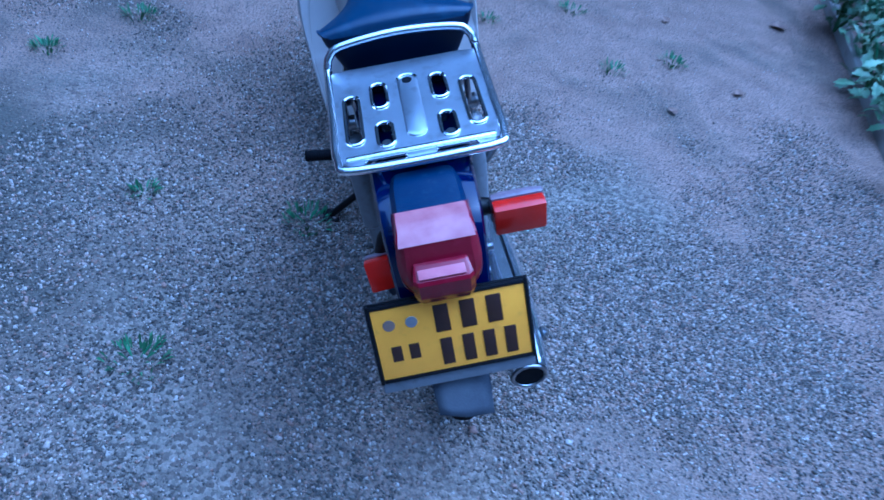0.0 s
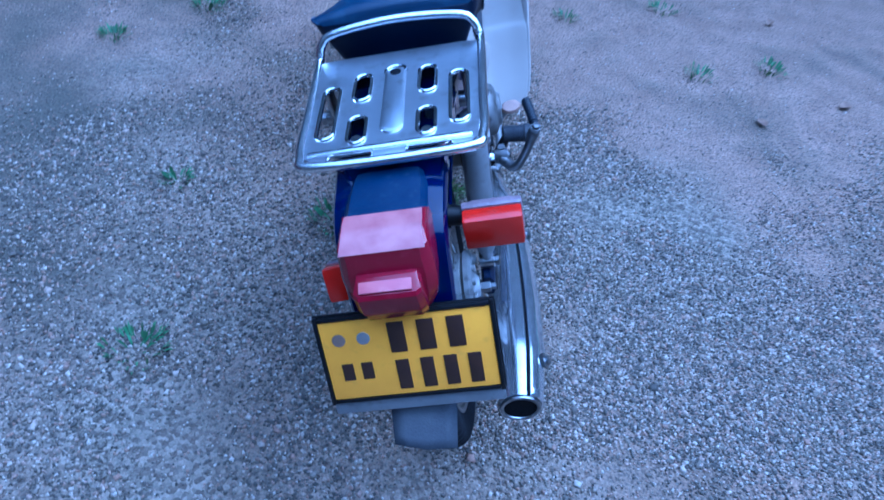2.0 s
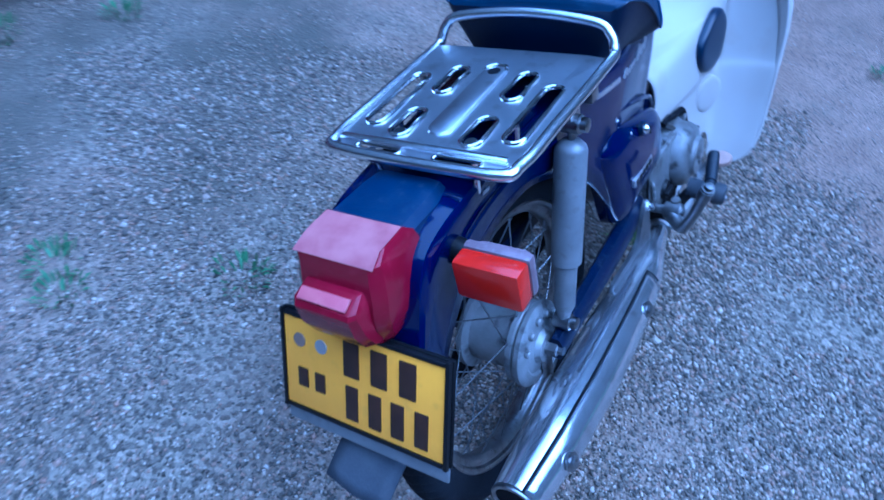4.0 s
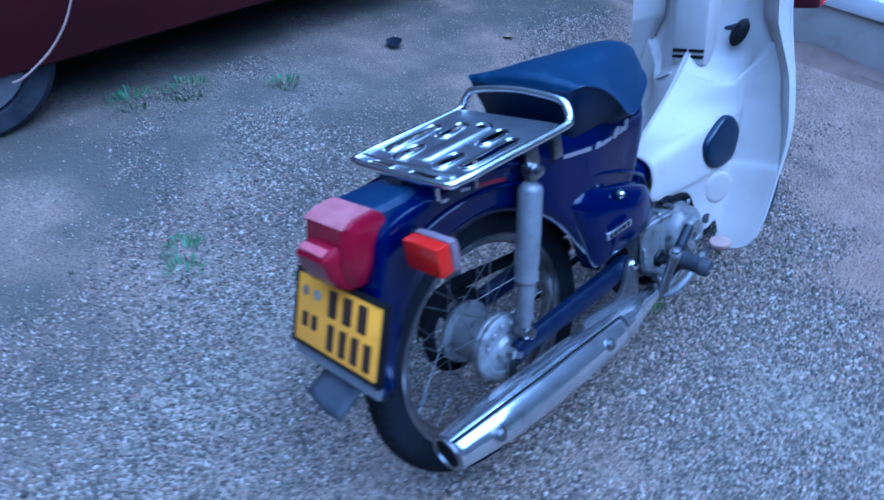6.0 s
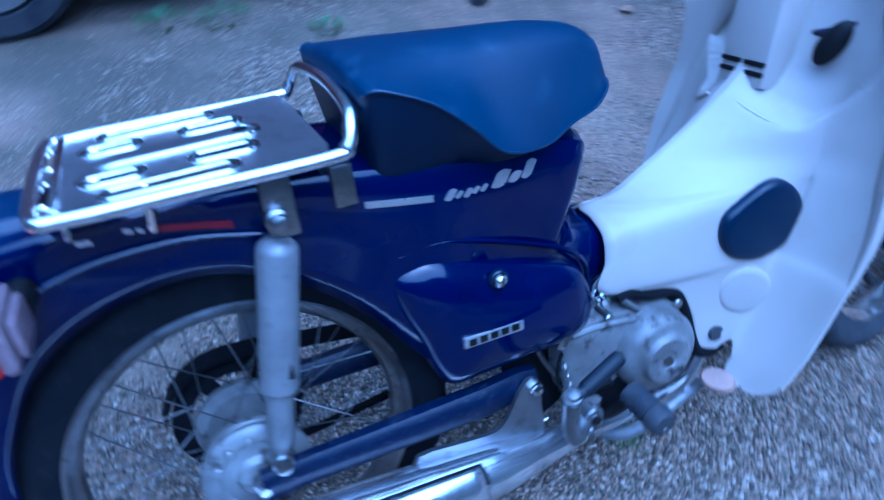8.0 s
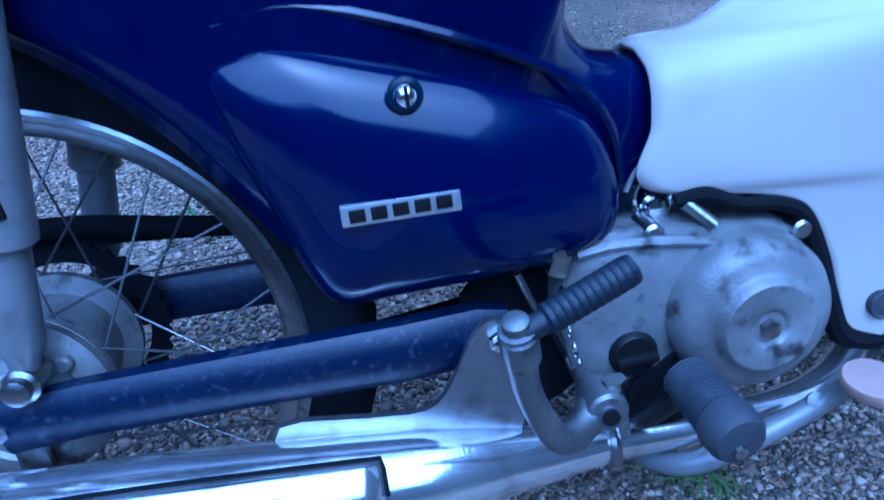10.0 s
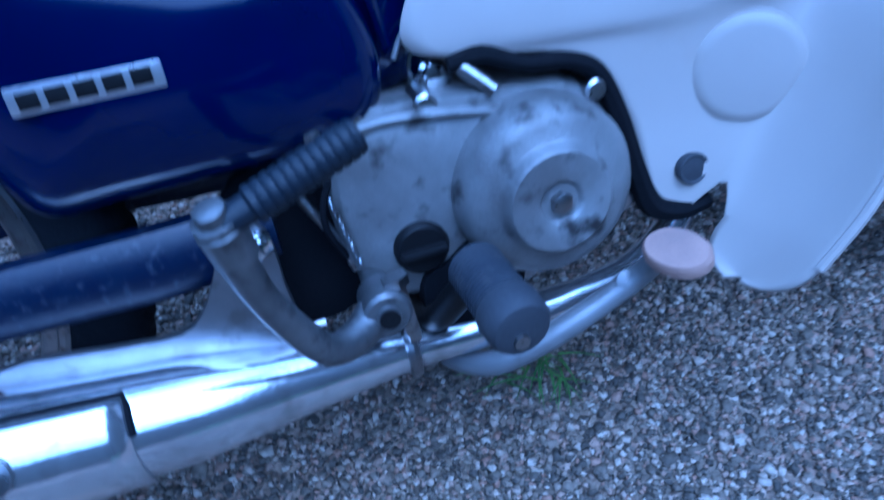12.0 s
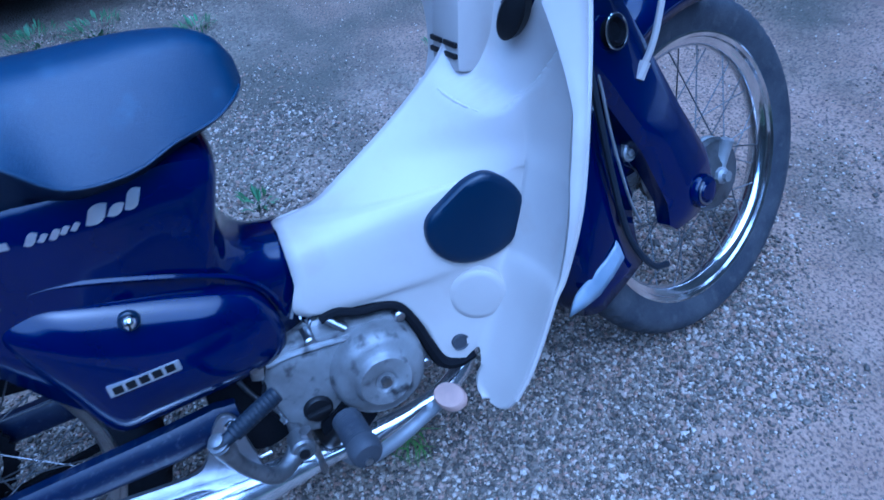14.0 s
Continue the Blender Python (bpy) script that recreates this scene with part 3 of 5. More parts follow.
bm = puff(BM(), [(p[1], p[0]) for p in slot_loop(RX, -0.066, 0.105, 0.034, 0)], [(0, 1.0), (0.003, 0.97), (0.0042, 0.9)])
bm.transform(Matrix(((0, 0, 1, 0), (0, 1, 0, 0), (1, 0, 0, RZ + 0.001), (0, 0, 0, 1))))
part("plate_rib", bm, SATIN, plate)
part("slot_lip", tube(BM(), [(RX + 0.016 * math.cos(a), 0.09 + 0.016 * math.sin(a), RZ + 0.003) for a in (math.pi * k / 12 for k in range(13))], 0.0036, 8), CHROME, plate)
part("rib_hole", lathe(BM(), [(0, 0.0085), (0.0012, 0.0085), (0.0012, 0)], (RX, 0.087, RZ + 0.0048), (0, 0, 1), 16), TRIM, plate)
bm = box(BM(), (RX - 0.115, -0.102, RZ + 0.001), (RX + 0.115, -0.092, RZ + 0.009), 0.004)
part("plate_ridge", bm, RAIL, plate)
for sx in (1, -1):
    for y0 in (-0.066, ):
        part("rack_bolt", lathe(BM(), [(-0.02, 0.0095), (0.003, 0.0095), (0.005, 0.0075), (0.0055, 0)], (RX + sx * 0.05, y0, RZ - 0.003), (0, 0, 1), 8), CHROME, plate)
    part("rack_post", tube(BM(), [(RX + sx * 0.072, -0.098, RZ - 0.002), (RX + sx * 0.07, -0.1, 0.648)], 0.0045, 8), CHROME, rack)
    part("rack_post", tube(BM(), [(RX + sx * 0.085, -0.02, RZ - 0.002), (RX + sx * 0.082, -0.025, 0.64)], 0.004, 8), CHROME, rack)
    bm = box(BM(), (-0.004, -0.016, -0.05), (0.004, 0.016, 0.03), 0.003, Matrix.Translation((sx * 0.108, 0.096, 0.655)))
    part("rack_bracket", bm, STEEL, rack)
    bm = box(BM(), (-0.012, -0.012, -0.035), (0.006, 0.012, 0.012), 0.003, Matrix.Translation((sx * 0.105, 0.165, 0.655)))
    part("rack_clamp", bm, STEEL, rack)

# rear shock absorbers
for s in (1, -1):
    top, low = Vector((s * 0.108, 0.091, 0.628)), Vector((s * 0.096, 0.029, 0.316))
    d = (low - top).normalized()
    L = (low - top).length
    bm = lathe(BM(), [(0.02, 0.0), (0.022, 0.012), (0.03, 0.0205), (0.036, 0.0225), (0.21, 0.0225), (0.213, 0.019), (0.214, 0.0165), (L - 0.03, 0.0165), (L - 0.02, 0.012), (L - 0.008, 0.01)], top, d, 24)
    shock = part("shock_absorber", bm, GREY, bike, "grey sleeve shock absorber")
    for p in (top, low):
        bm = lathe(BM(), [(-0.014, 0.0), (-0.014, 0.013), (0.012, 0.0135), (0.014, 0.01), (0.022, 0.01), (0.024, 0.005), (0.024, 0)], p, (s, 0, 0), 14)
        part("shock_eye", bm, STEEL, shock)
    part("sleeve_slot", box(BM(), (s * 0.1185 - 0.004, 0.058, 0.44), (s * 0.1185 + 0.004, 0.068, 0.475), 0.002), BLACK, shock)

# swinging arm, chain case
for s in (1, -1):
    rows = []
    for y, zt, zb, xi, xo in ((0.0, 0.302, 0.258, 0.082, 0.104), (0.06, 0.305, 0.262, 0.08, 0.106), (0.2, 0.306, 0.26, 0.078, 0.108), (0.3, 0.305, 0.256, 0.075, 0.106), (0.36, 0.304, 0.256, 0.07, 0.1), (0.385, 0.297, 0.263, 0.07, 0.096)):
        h, b = (zt - zb) * 0.22, (xo - xi) * 0.25
        rows.append([(s * x, y, z) for x, z in ((xi, zb + h), (xi + b, zb), (xo - b, zb), (xo, zb + h), (xo, zt - h), (xo - b, zt), (xi + b, zt), (xi, zt - h))])
    bm = BM()
    loft(bm, rows, True, True)
    part("swinging_arm", bm, SCUFFED, bike, "scuffed navy swinging arm")
bm = BM()
ring = []
for k in range(72):
    a = 2 * math.pi * k / 72
    tooth = 0.0885 if k % 2 else 0.083
    ring.append([(-0.062, math.cos(a) * 0.068, AXLE_Z + math.sin(a) * 0.068), (-0.062, math.cos(a) * tooth, AXLE_Z + math.sin(a) * tooth), (-0.067, math.cos(a) * tooth, AXLE_Z + math.sin(a) * tooth), (-0.067, math.cos(a) * 0.068, AXLE_Z + math.sin(a) * 0.068)])
loft(bm, ring, True, loop=True)
for k in range(4):
    a = 0.5 + k * math.pi / 2
    box(bm, (-0.067, 0.03, -0.011), (-0.061, 0.072, 0.011), 0.002, Matrix.Translation((0, 0, AXLE_Z)) @ Matrix.Rotation(a, 4, "X"))
sprocket = part("sprocket", bm, TRIM, bike, "oily black rear sprocket")
bm = BM()
for k in range(150):
    # once round the sprocket's back, then along both runs to the engine
    u = k / 149
    if u < 0.36:
        q = (0.43 - 0.44 * u / 0.36, 0.325 + 0.044 * u / 0.36, radians(-6))
    elif u < 0.64:
        a = radians(84 + 192 * (u - 0.36) / 0.28)
        q = (0.0885 * math.cos(a), AXLE_Z + 0.0885 * math.sin(a), a + math.pi / 2)
    else:
        q = (-0.01 + 0.44 * (u - 0.64) / 0.36, 0.192 + 0.05 * (u - 0.64) / 0.36, radians(6))
    box(bm, (-0.0695, -0.0058, -0.0042), (-0.0595, 0.0058, 0.0042), 0, Matrix.Translation((0, q[0], q[1])) @ Matrix.Rotation(q[2], 4, "X"))
part("chain", bm, TRIM, bike, "oily drive chain")
rows = []
for y, z in [(p.x, p.y) for p in cr([(-0.098, 0.315, 0), (-0.075, 0.356, 0), (-0.03, 0.383, 0), (0.03, 0.383, 0), (0.12, 0.367, 0), (0.25, 0.347, 0), (0.4, 0.335, 0)], 6)]:
    rows.append([(-0.052, y, z - 0.011), (-0.054, y, z), (-0.075, y, z + 0.001), (-0.077, y, z - 0.016)])
bm = BM()
loft(bm, rows)
thick(part("chain_guard", bm, TRIM, bike, "black strip guard over the chain"), 0.002)

# exhaust
EX = [(0.129, -0.229, 0.229), (0.131, -0.12, 0.22), (0.131, 0.0, 0.209), (0.13, 0.1, 0.203), (0.127, 0.2, 0.194), (0.122, 0.3, 0.184), (0.113, 0.38, 0.175), (0.104, 0.46, 0.166), (0.098, 0.54, 0.16), (0.085, 0.64, 0.158), (0.05, 0.71, 0.175), (0.01, 0.735, 0.215), (0.0, 0.735, 0.26)]
bm = tube(BM(), EX, [0.034, 0.0445, 0.0465, 0.045, 0.042, 0.037, 0.026, 0.0165, 0.0155, 0.0155, 0.0155, 0.0155, 0.0155], 28, 6)
exhaust = part("exhaust", bm, DUSTY_CHROME, bike, "long chromed tapered silencer")
bm = lathe(BM(), [(0.0015, 0.0305), (-0.0012, 0.0295), (-0.0008, 0.018), (-0.0008, 0)], (0.129, -0.2305, 0.229), (0, 1, 0), 28)
part("exhaust_mouth", bm, TRIM, exhaust, "sooty black outlet")
part("exhaust_lip", tube(BM(), [(0.129 + 0.031 * math.cos(a), -0.2305, 0.229 + 0.031 * math.sin(a)) for a in (2 * math.pi * k / 28 for k in range(28))], 0.004, 8, 0, True), STEEL, exhaust)
# heat shield on the outer flank
C = cr(EX[:7], 6)
rows = []
for i, p in enumerate(C[0:29]):
    u = i / 36
    r = [0.034, 0.0445, 0.0465, 0.045, 0.042, 0.037, 0.026]
    k = min(int(u * 6), 5)
    rad = (r[k] + (r[k + 1] - r[k]) * (u * 6 - k)) + 0.0022
    rows.append([(p.x + rad * math.cos(a), p.y, p.z + rad * math.sin(a)) for a in (radians(q) for q in range(-48, 61, 9))])
bm = BM()
loft(bm, rows)
seam = [Vector(r[-1]) + Vector((-0.0014, 0, 0.0012)) for r in rows]
seam += [Vector(rows[-1][k]) + Vector((0, 0.0016, 0)) for k in range(11, 7, -1)]
part("shield_seam", tube(BM(), seam, 0.0021, 6), TRIM, exhaust)
shield = thick(part("heat_shield", bm, DUSTY_CHROME, exhaust, "bright chrome heat shield"), 0.003)
for y, z in ((0.19, 0.211), (-0.146, 0.234)):
    part("shield_bolt", lathe(BM(), [(0, 0.014), (0.004, 0.014), (0.005, 0.009), (0.009, 0.0085), (0.01, 0.006), (0.01, 0)], (0.169 if y > 0 else 0.176, y, z), (0.94, 0, 0.33), 16), STEEL, shield)
part("exhaust_clamp", tube(BM(), [(0.1035 + 0.019 * math.cos(a), 0.455, 0.166 + 0.019 * math.sin(a)) for a in (2 * math.pi * k / 20 for k in range(20))], 0.005, 8, 0, True), STEEL, exhaust)
out = [(0.195, 0.244), (0.26, 0.238), (0.308, 0.234), (0.33, 0.252), (0.348, 0.285), (0.365, 0.302), (0.38, 0.29), (0.382, 0.25), (0.378, 0.19), (0.3, 0.19), (0.2, 0.2)]
bm = puff(BM(), [(p.x, p.y) for p in cr([(a, b, 0) for a, b in out], 3, True)], [(0.103, 1.0), (0.108, 1.0), (0.11, 0.985)])
part("exhaust_bracket", bm, material("dull_grey_steel", (0.32, 0.32, 0.335), 0.38, 0.95, (0.24, 0.24, 0.25), 18, 0.08, 260, stain=((0.12, 0.11, 0.1), 0.5)), exhaust, "pressed steel exhaust bracket")

# engine
CASEO = [(0.425, 0.26), (0.428, 0.32), (0.452, 0.35), (0.5, 0.345), (0.56, 0.338), (0.61, 0.332), (0.635, 0.3), (0.645, 0.26), (0.64, 0.225), (0.6, 0.205), (0.54, 0.198), (0.47, 0.2), (0.438, 0.22)]
out = [(p.x, p.y) for p in cr([(a, b, 0) for a, b in CASEO], 4, True)]
bm = puff(BM(), out, [(-0.09, 0.9), (-0.085, 0.98), (-0.07, 1.0), (0.08, 1.0), (0.092, 0.97), (0.1, 0.9), (0.104, 0.75), (0.106, 0.4)])
engine = part("engine", bm, ALLOY, bike, "stained cast-alloy engine")
cc = (0, 0.57, 0.271)
bm = lathe(BM(), [(0.06, 0.066), (0.1, 0.066), (0.118, 0.064), (0.128, 0.059), (0.134, 0.05), (0.136, 0.042), (0.139, 0.039), (0.143, 0.0375), (0.145, 0.035), (0.1452, 0.017), (0.1435, 0.0145), (0.141, 0.013), (0.1405, 0)], cc, segs=48)
clutch = part("clutch_cover", bm, ALLOY, engine, "round cast clutch cover")
part("cover_bolt", lathe(BM(), [(0.139, 0.0075), (0.147, 0.0075), (0.148, 0.005), (0.148, 0)], cc, segs=6), STEEL, clutch)
for y, z in ((0.62, 0.325), (0.636, 0.235), (0.555, 0.2), (0.5, 0.343), (0.45, 0.345), (0.44, 0.228)):
    part("case_bolt", lathe(BM(), [(0.07, 0.0085), (0.1, 0.0085), (0.102, 0.006), (0.102, 0)], (0.0, y, z), segs=10), STEEL, engine)
bm = box(BM(), (0.06, 0.452, 0.337), (0.099, 0.6, 0.352), 0.005, Matrix.Translation((0, 0.45, 0.35)) @ Matrix.Rotation(radians(-6), 4, "X") @ Matrix.Translation((0, -0.45, -0.35)))
part("case_ridge", bm, ALLOY, engine)
bm = lathe(BM(), [(0.098, 0.02), (0.108, 0.02), (0.112, 0.017), (0.112, 0.0)], (0, 0.478, 0.247), segs=20)
box(bm, (0.11, 0.461, 0.2435), (0.12, 0.495, 0.2505), 0.003)
part("oil_cap", bm, BLACK, engine, "black oil filler cap")
bm = lathe(BM(), [(0, 0.05), (0.02, 0.055)] + [q for k in range(7) for q in ((0.022 + k * 0.014, 0.055), (0.024 + k * 0.014, 0.068), (0.029 + k * 0.014, 0.068), (0.031 + k * 0.014, 0.055))] + [(0.13, 0.05), (0.13, 0)], (0, 0.635, 0.285), (0, 1, 0.05), 24)
part("cylinder", bm, ALLOY, engine)
bm = lathe(BM(), [(0.03, 0.012), (0.064, 0.012), (0.066, 0.009), (0.072, 0.009), (0.073, 0.005), (0.073, 0)], (0, 0.517, 0.352), segs=14)
tube(bm, [(0.058 + 0.0, 0.517 + 0.016 * math.cos(a), 0.357 + 0.019 * math.sin(a)) for a in (2 * math.pi * k / 16 for k in range(16))], 0.0025, 6, 0, True)
part("carburettor_screw", bm, CHROME, engine)

# kick starter: splined shaft in a clamp, bent arm, folded ribbed pedal
bm = lathe(BM(), [(0.08, 0.0), (0.08, 0.0095), (0.118, 0.0095), (0.119, 0.0155), (0.1205, 0.0165), (0.148, 0.0165), (0.151, 0.014), (0.151, 0.0085), (0.154, 0.008), (0.154, 0)], (0, 0.441, 0.228), segs=22)
tube(bm, [(0.134, 0.436, 0.226), (0.147, 0.421, 0.22), (0.161, 0.404, 0.222), (0.173, 0.391, 0.24), (0.194, 0.374, 0.289), (0.21, 0.367, 0.332)], [0.0135, 0.0122, 0.011, 0.0102, 0.0092, 0.0105], 14, 5)
lathe(bm, [(-0.018, 0.0), (-0.018, 0.0122), (0.004, 0.0126), (0.006, 0.0105), (0.007, 0.0118), (0.0095, 0.0118), (0.01, 0.0085), (0.0165, 0.0082), (0.018, 0.005), (0.018, 0)], (0.213, 0.367, 0.342), (0.35, -0.12, 0.93), 16)
kick = part("kick_starter", bm, WORN, bike, "worn steel kick-start lever")
part("kick_bolt", lathe(BM(), [(-0.024, 0.0), (-0.024, 0.0095), (-0.017, 0.0095), (-0.016, 0.0058), (0.022, 0.0058), (0.023, 0.005), (0.028, 0.005), (0.028, 0)], (0.137, 0.4535, 0.224), (0.05, 0.1, -0.99), 6), STEEL, kick)
part("shaft_end", lathe(BM(), [(0, 0.007), (0.002, 0.007), (0.0025, 0.005), (0.0012, 0)], (0.154, 0.441, 0.228), (1, 0, 0), 14), BLACK, kick)
a, b = Vector((0.215, 0.38, 0.3505)), Vector((0.203, 0.443, 0.3695))
d = (b - a).normalized()
prof = [(-0.012, 0.0), (-0.012, 0.0075), (0.003, 0.008), (0.004, 0.009)]
for k in range(11):
    prof += [(0.005 + k * 0.0053, 0.0103), (0.0082 + k * 0.0053, 0.0104), (0.0092 + k * 0.0053, 0.0095)]
bm = lathe(BM(), prof + [(0.0635, 0.0102), (0.0665, 0.0094), (0.0675, 0.007), (0.0675, 0)], a, d, 18)
part("kick_pedal", bm, RUBBER, kick, "ribbed black rubber pedal, folded in")
bm = BM()
tube(bm, [(0.1 + 0.004 * math.cos(k * 1.1), 0.425 + 0.01 * k / 60, 0.295 - 0.05 * k / 60 + 0.004 * math.sin(k * 1.1)) for k in range(61)], 0.0011, 5)
part("brake_spring", bm, STEEL, bike, "small coil spring")

part("bracket_bolt", lathe(BM(), [(0, 0.0105), (0.004, 0.0105), (0.005, 0.008), (0.011, 0.0075), (0.0125, 0.005), (0.0125, 0)], (0.1095, 0.3725, 0.2845), (1, 0, 0), 6), CHROME, exhaust)
bm = box(BM(), (0.07, -0.008, -0.016), (0.1, 0.008, 0.016), 0.004, Matrix.Translation((0, 0.428, 0.336)) @ Matrix.Rotation(radians(-20), 4, "X"))
lathe(bm, [(0.1, 0.0055), (0.108, 0.0055), (0.109, 0)], (0, 0.424, 0.343), (1, 0, 0), 10)
part("brake_switch", bm, STEEL, bike, "small steel brake switch")
for pts, r, mat, label in (([(0.085, 0.44, 0.318), (0.092, 0.424, 0.3), (0.093, 0.418, 0.275), (0.088, 0.428, 0.245), (0.08, 0.44, 0.215)], 0.0026, TRIM, "black cable behind the kick lever"), ([(0.07, 0.49, 0.37), (0.068, 0.5, 0.385), (0.064, 0.515, 0.392), (0.06, 0.528, 0.386)], 0.0022, GREY, "thin grey hose")):
    part("cable", tube(BM(), pts, r, 8, 5), mat, bike, label)
# cast rib along the crankcase's upper edge, stud beside the clutch
bm = tube(BM(), [(0.099, 0.44, 0.337), (0.103, 0.47, 0.341), (0.104, 0.51, 0.337), (0.103, 0.55, 0.329)], 0.0045, 8, 5)
part("case_rib", bm, ALLOY, engine)
bm = tube(BM(), [(0.088, 0.528, 0.362), (0.1, 0.548, 0.342)], 0.0055, 10)
part("case_stud", bm, STEEL, engine)
# black plate at the frame pivot stands in for the shaded interior there
out = [(0.352, 0.3), (0.4, 0.325), (0.45, 0.32), (0.452, 0.225), (0.43, 0.19), (0.385, 0.185), (0.362, 0.225)]
bm = puff(BM(), [(p.x, p.y) for p in cr([(a, b, 0) for a, b in out], 3, True)], [(0.05, 0.97), (0.052, 1.0), (0.058, 1.0), (0.06, 0.97)])
part("dark_interior_plate", bm, TRIM, bike, "black plate standing in for the shaded interior at the frame pivot")
# black block added where the crankcase's underside lies in shade
out = [(0.475, 0.223), (0.495, 0.231), (0.512, 0.243), (0.524, 0.236), (0.545, 0.216), (0.55, 0.196), (0.52, 0.178), (0.49, 0.176), (0.472, 0.195)]
bm = puff(BM(), [(p.x, p.y) for p in cr([(a, b, 0) for a, b in out], 3, True)], [(0.06, 0.97), (0.062, 1.0), (0.105, 1.0), (0.109, 0.95)])
part("case_shade", bm, TRIM, bike, "matt black block for the shade under the crankcase")
bm = tube(BM(), [(0.072, 0.398, 0.318), (0.078, 0.408, 0.29), (0.084, 0.424, 0.26), (0.09, 0.432, 0.235)], 0.0036, 8, 5)
part("brake_rod", bm, STEEL, bike, "short bright brake rod")
# foot pegs, brake pedal
for s in (1, -1):
    bm = tube(BM(), [(s * 0.06, 0.47, 0.175), (s * 0.11, 0.478, 0.19), (s * 0.15, 0.499, 0.237)] + ([(-0.195, 0.497, 0.255)] if s == -1 else []), 0.011, 12, 4)
    peg = part("foot_peg", bm, BLACK, bike, "foot peg with ribbed rubber")
    p, q = (Vector((0.142, 0.505, 0.241)), Vector((0.216, 0.511, 0.231))) if s == 1 else (Vector((-0.19, 0.495, 0.255)), Vector((-0.272, 0.5, 0.264)))
    d = (q - p).normalized()
    prof = [(0.0, 0.012)]
    for k in range(13):
        prof += [(0.001 + k * 0.006, 0.0215), (0.0042 + k * 0.006, 0.0215), (0.0048 + k * 0.006, 0.0206), (0.0064 + k * 0.006, 0.0206)]
    if s == -1:
        prof = [(h, r * 0.66) for h, r in prof]
    if s == 1:
        prof = [(h * 0.62, r * 0.92) for h, r in prof]
        end = part("peg_end", lathe(BM(), [(0.048, 0.0175), (0.049, 0.0212), (0.053, 0.0218), (0.066, 0.021), (0.071, 0.018), (0.0725, 0.013), (0.0725, 0)], p, d, 20), DUSTY, peg, "smooth dark end cap")
        part("peg_bolt", lathe(BM(), [(0.072, 0.0055), (0.0745, 0.0052), (0.075, 0)], p + Vector((0, -0.002, -0.006)), d, 8), STEEL, end)
    bm = lathe(BM(), prof[:-5] + ([(0.046, 0.0198), (0.048, 0.018), (0.048, 0)] if s == 1 else [(0.0725, prof[1][1] + 0.001), (0.0765, prof[1][1] - 0.002), (0.0775, 0)]), p, d, 14)
    part("peg_rubber", bm, TYRE if s == 1 else TRIM, peg, "ribbed black rubber")
bm = tube(BM(), [(0.05, 0.478, 0.134), (0.09, 0.49, 0.133), (0.118, 0.515, 0.139), (0.128, 0.557, 0.155), (0.129, 0.605, 0.174), (0.134, 0.632, 0.191), (0.152, 0.638, 0.214)], [0.0095, 0.0095, 0.01, 0.01, 0.0095, 0.009, 0.008], 12, 5)
lathe(bm, [(0, 0.0), (0, 0.008), (0.006, 0.008), (0.007, 0.005), (0.007, 0)], (0.13, 0.62, 0.186), (0.8, -0.2, 0.5), 10)
pedal = part("brake_pedal", bm, GREY, bike, "worn chromed brake pedal")
bm = BM()
rows = []
for z, f in ((-0.006, 0.9), (-0.004, 1.0), (0.003, 1.0), (0.006, 0.9), (0.0065, 0.5)):
    rows.append([(0.026 * f * math.cos(a) * (1 if abs(math.cos(a)) < 0.8 else 0.97), 0.018 * f * math.sin(a), z) for a in (2 * math.pi * k / 24 for k in range(24))])
loft(bm, rows, True, True)
bm.transform(Matrix.Translation((0.168, 0.64, 0.2225)) @ Vector((0, 0, 1)).rotation_difference(Vector((0.22, -0.3, 0.93))).to_matrix().to_4x4() @ Matrix.Rotation(radians(25), 4, "Z"))
part("pedal_pad", bm, PALE, pedal, "pale worn rubber pedal pad")
bm = tube(BM(), [(-0.06, 0.43, 0.24), (-0.1, 0.436, 0.205), (-0.14, 0.446, 0.168), (-0.2, 0.461, 0.116), (-0.242, 0.471, 0.08)], 0.009, 10, 4)
box(bm, (-0.022, -0.025, -0.004), (0.022, 0.025, 0.004), 0.003, Matrix.Translation((-0.245, 0.472, 0.077)) @ Matrix.Rotation(radians(17), 4, 'Y'))
part("side_stand", bm, BLACK, bike, "black side stand, swung out")

# tail lamp, indicators, plate
bm = BM()
rows = []
for y, w, zt, zb in ((-0.12, 0.05, 0.672, 0.635), (-0.15, 0.054, 0.674, 0.6), (-0.209, 0.055, 0.676, 0.57)):
    rows.append([(w, y, zb), (w, y, zt - 0.012), (w - 0.008, y, zt - 0.002), (w - 0.02, y, zt), (-w + 0.02, y, zt), (-w + 0.008, y, zt - 0.002), (-w, y, zt - 0.012), (-w, y, zb)])
loft(bm, rows, True, True)
tail = part("tail_lamp", bm, material("faded_blue_paint", (0.006, 0.014, 0.045), 0.4, 0, (0.012, 0.022, 0.055), 30, 0.1, 300, stain=((0.05, 0.06, 0.08), 0.4), spec=0.3), bike, "tail lamp on a faded dark blue bracket")
rows = []
